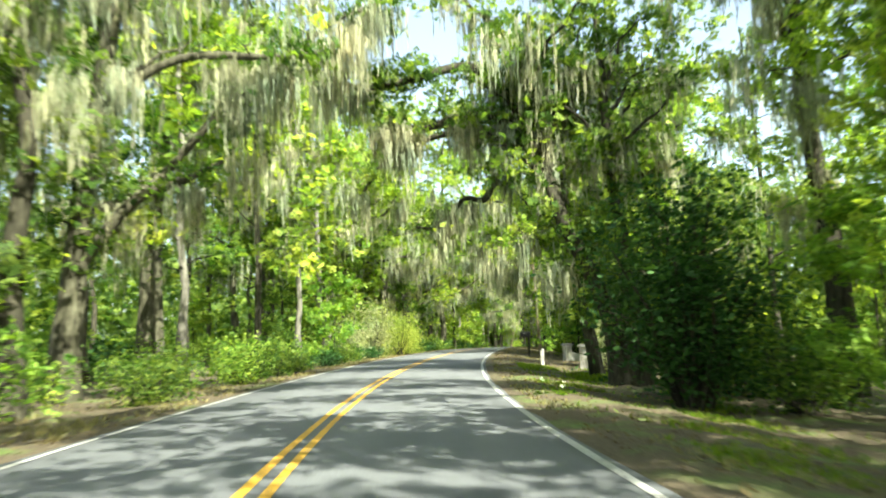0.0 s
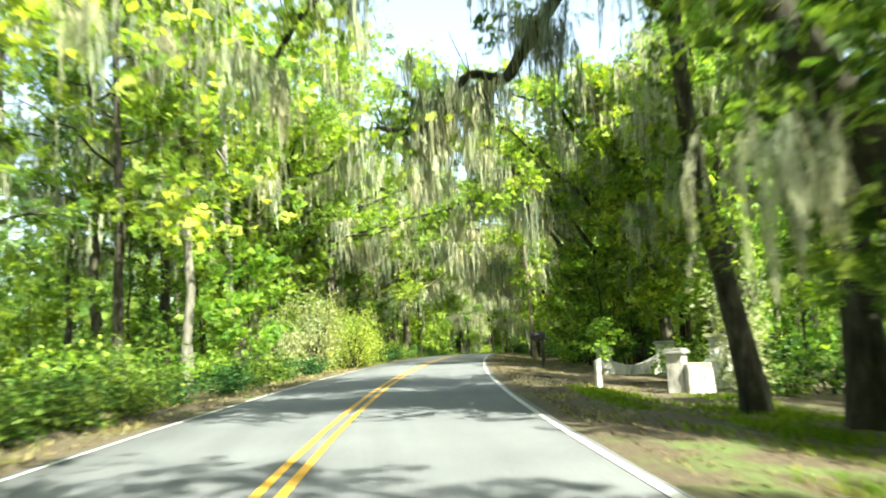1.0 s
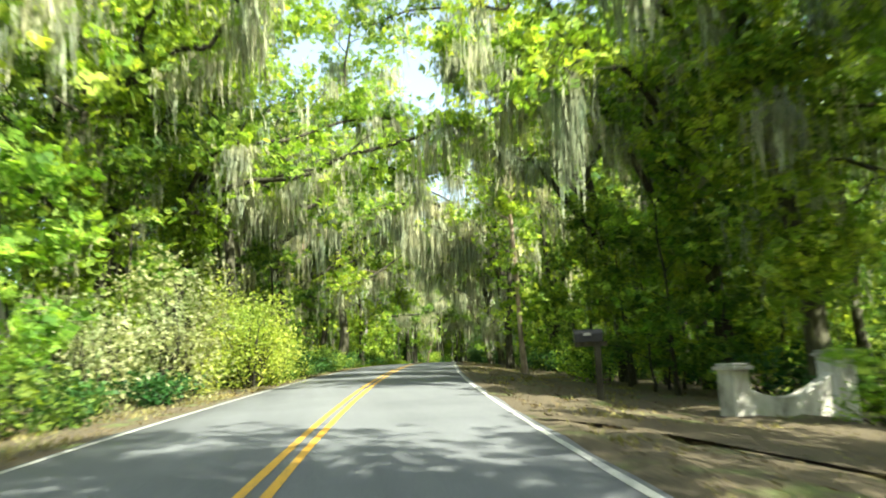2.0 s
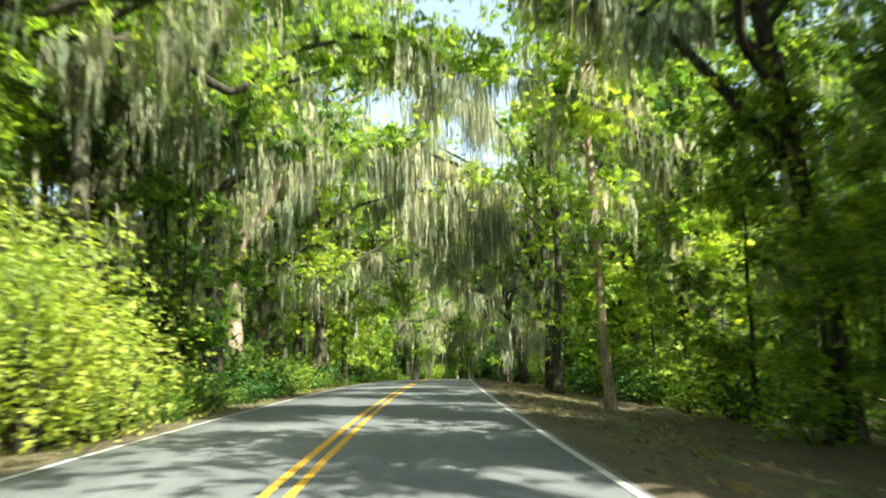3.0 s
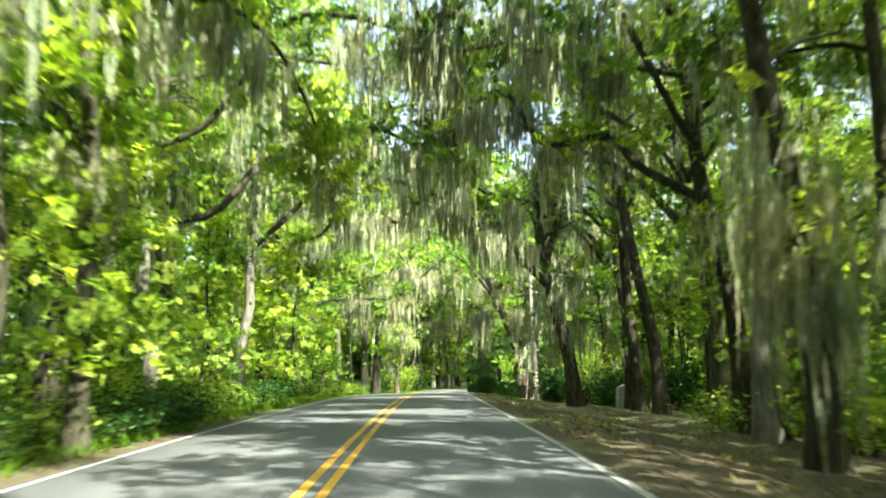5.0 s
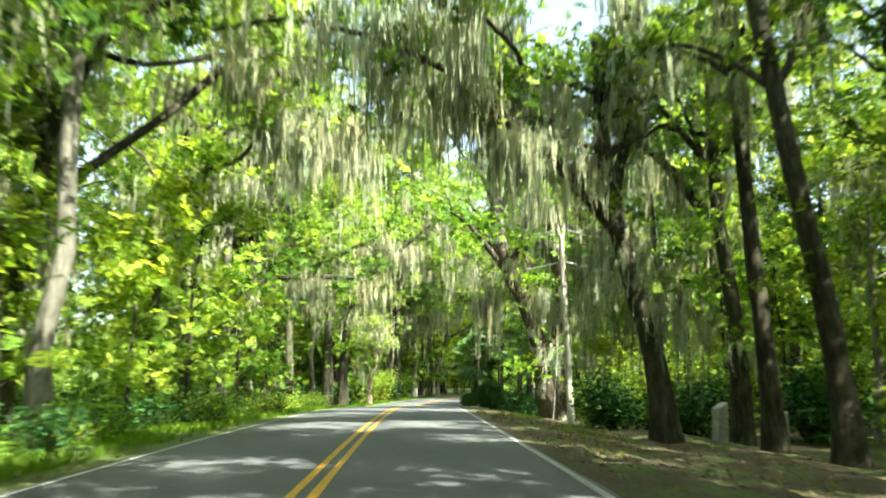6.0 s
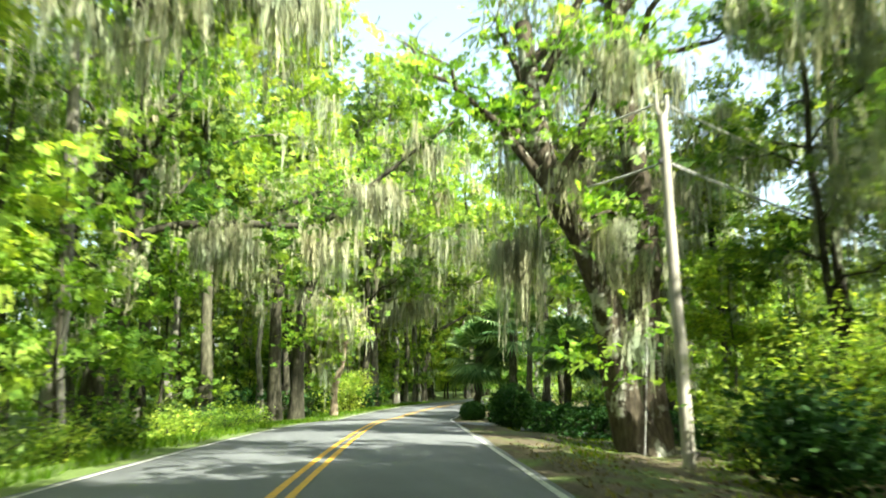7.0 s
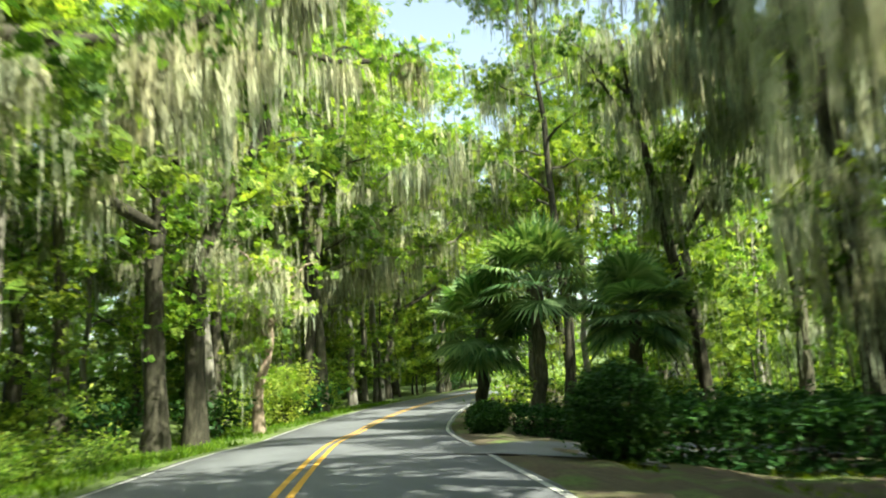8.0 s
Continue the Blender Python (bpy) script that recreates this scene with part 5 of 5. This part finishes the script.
scatter(shrubs, 40, 8.3, 13.5, 60, 113, 1.1, 1, 0.7, 1.3, 1.0)
scatter(saplings, 18, 9, 14, 55, 113, 1.3, 1, 0.6, 0.95)
scatter(shrubs, 74, 6.0, 15, 5, 190, 1.1, -1, 0.7, 1.5)
scatter(shrubs, 56, 10.5, 18, 5, 132, 1.1, 1, 0.7, 1.5)
# three trees added on the right only to shade the ground and leaves there
stand(lofty[2], 18.5, 102, 0.95, 3.0)
for off, y, k, turn in ((12.6, 62.5, 1, 0.4), (15.4, 59.0, 3, 2.2)):
    stand(slender[k], off, y, 1.0, turn)
for kind in oaks + slender + lofty + saplings + shrubs:
    for o in (*kind.children_recursive, kind):
        bpy.data.objects.remove(o)


def far_woods(name, label, spots, low, high, count, seed, leaf):
    """A distant belt of foliage: clumps of leaves along a line of spots."""
    rng = np.random.default_rng(seed)
    spots = np.asarray(spots, float)
    k = rng.uniform(0, len(spots) - 1.001, count)
    i = k.astype(int)
    p = spots[i] + (spots[i + 1] - spots[i]) * (k - i)[:, None]
    p = p + rng.normal(size=p.shape) * 2.0
    top = high * (0.75 + 0.25 * np.sin(k * 7.3) * np.sin(k * 2.9 + 1))
    z = low + (top - low) * rng.random(count) ** 1.2
    c = np.column_stack([p, z])
    me = mesh_quads(name, *leaves(c, 1.25, rng, 0.9, 7, narrow=0.7), leaf, True)
    tagged(new(name, me), label, "woods", kind="stuff")


def belt(off, ys):
    return [(float(centre(y)) + off, y) for y in ys]


far_woods("far_woods", "distant belt of green woodland", belt(-38, range(-40, 60, 10)), -0.6, 6, 700, 1, LEAF_FRESH)
far_woods("far_woods", "distant belt of green woodland", belt(-33, range(55, 240, 10)), -0.8, 20, 3200, 2, LEAF_OAK)
far_woods("far_woods", "distant belt of green woodland", belt(32, range(-40, 140, 10)), -1.4, 19, 3000, 3, LEAF_OAK)
far_woods("far_woods", "distant belt of green woodland", belt(58, range(125, 240, 10)), -1.6, 13, 1500, 4, LEAF_FRESH)
far_woods("far_woods", "distant belt of green woodland", [(-10, 262), (20, 262), (50, 268), (80, 255), (105, 225)], -1, 24, 2200, 5, LEAF_OAK)
far_woods("far_woods", "distant belt of green woodland", [(40, 112), (46, 122), (50, 132)], -1.4, 16, 1500, 6, LEAF_OAK)
far_woods("far_woods", "green woodland closing the bend", [(16, 184), (26, 200), (42, 217), (58, 234)], -1, 27, 2200, 7, LEAF_OAK)
far_woods("far_woods", "green woodland closing the bend", [(56, 178), (66, 190), (78, 204)], -1.2, 14, 900, 8, LEAF_OAK)
far_woods("far_woods", "distant belt of green woodland", [(56, 126), (60, 142), (66, 160), (72, 178), (76, 196), (84, 214)], -1.4, 15, 2000, 11, LEAF_OAK)
far_woods("far_woods", "distant belt of green woodland", belt(-54, range(70, 240, 10)), -0.8, 17, 1500, 9, LEAF_OAK)
far_woods("far_woods", "distant belt of green woodland", belt(52, range(-40, 120, 10)), -1.4, 17, 1500, 10, LEAF_OAK)


# ------------------------------------------------------------------ grass and fallen leaves
def blades(name, label, off0, off1, y0, y1, count, tall, seed, material, patchy=0.0):
    rng = np.random.default_rng(seed)
    y = rng.uniform(y0, y1, count)
    off = rng.uniform(off0, off1, count)
    keep = np.sin(y * 1.3 + off * 2.1) + np.sin(y * 0.47 - off * 1.7) + rng.normal(size=count) * 0.5 > patchy
    y, off = y[keep], off[keep]
    n = len(y)
    x = centre(y) + off
    c = np.column_stack([x, y, land(x, y) - 0.02])
    th = rng.uniform(0, math.pi, n)
    b = np.column_stack([np.cos(th), np.sin(th), np.zeros(n)]) * rng.uniform(0.012, 0.03, n)[:, None]
    lean = rng.normal(size=(n, 3)) * tall * 0.35
    h = tall * rng.uniform(0.5, 1.2, n)
    lean[:, 2] = h
    v = np.stack([c - b, c + b, c + lean * 0.6 + b * 0.8, c + lean], 1).reshape(-1, 3)
    tagged(new(name, mesh_quads(name, v, np.arange(n * 4).reshape(-1, 4), material, True)), label, "grass", kind="stuff")


blades("grass", "rough green grass and weeds beside an entrance", 4.6, 9, 27, 37, 9000, 0.14, 7, GRASS, 0.2)
blades("grass", "rough green grass on the verge", 4.2, 9, 6, 27, 10000, 0.11, 1, GRASS, 0.7)
blades("grass", "thin dry grass on the verge", 3.5, 7, 6, 40, 7000, 0.08, 8, STRAW, 0.3)
blades("grass", "rough green grass on the verge", -8, -3.6, 92, 175, 30000, 0.2, 2, GRASS, -0.9)
blades("grass", "thin dry grass on the verge", -7, -3.5, 4, 92, 16000, 0.12, 3, STRAW, 0.2)
blades("grass", "thin dry grass on the verge", 3.6, 9, 40, 130, 12000, 0.09, 4, STRAW, 0.6)
blades("grass", "sunny green lawn", 11, 40, 136, 185, 26000, 0.16, 5, GRASS, -2)
blades("grass", "green grass under the hedge", 4.6, 9, 116, 142, 7000, 0.11, 6, GRASS, 0.9)


def fallen(name, off0, off1, y0, y1, count, seed):
    rng = np.random.default_rng(seed)
    y = rng.uniform(y0, y1, count)
    off = off0 + (off1 - off0) * rng.random(count) ** 1.4
    x = centre(y) + off
    c = np.column_stack([x, y, land(x, y) + 0.02])
    v, q = leaves(c, 0.062, rng, 0.02, 1, 0.3)
    tagged(new(name, mesh_quads(name, v, q, LITTER, True)), "brown dead leaves strewn over the verge", "dead leaves", kind="stuff")


fallen("dead_leaves", 3.5, 12, 6, 130, 16000, 1)
fallen("dead_leaves", -3.4, -9, 4, 120, 9000, 2)


# ------------------------------------------------------------------ two tall weeds in flower
def flowering_weed(x, y, tall, seed):
    rng = np.random.default_rng(seed)
    ob = thing("flowering_weed", Vector((x, y, float(land(x, y)) - 0.01)), "thin weed with a small pale flower head on the verge", "weed", "weeds in flower")
    stem = curve_points((0, 0, -0.03), (0.03, 0.0, tall), (0.02, 0, 0), 6, rng, 0.02)
    part("stem", mesh_quads("stem", *tubes([(stem, np.linspace(0.008, 0.004, 6))], 5, 0.1, seed), GRASS), ob)
    low = np.array([0, 0, 0.05]) + rng.normal(size=(9, 3)) * (0.05, 0.05, 0.03)
    stuff(part("leafage", mesh_quads("leafage", *leaves(low, 0.09, rng, 0.03, 4), GRASS, True), ob))
    stuff(part("flower_head", mesh_quads("flower_head", *leaves(stem[-1:] + rng.normal(size=(8, 3)) * 0.022, 0.045, rng, 0.012, 5), PETAL, True), ob, "small pale flower head"))


flowering_weed(2.64, 16.74, 0.33, 1)
flowering_weed(2.99, 16.30, 0.26, 2)
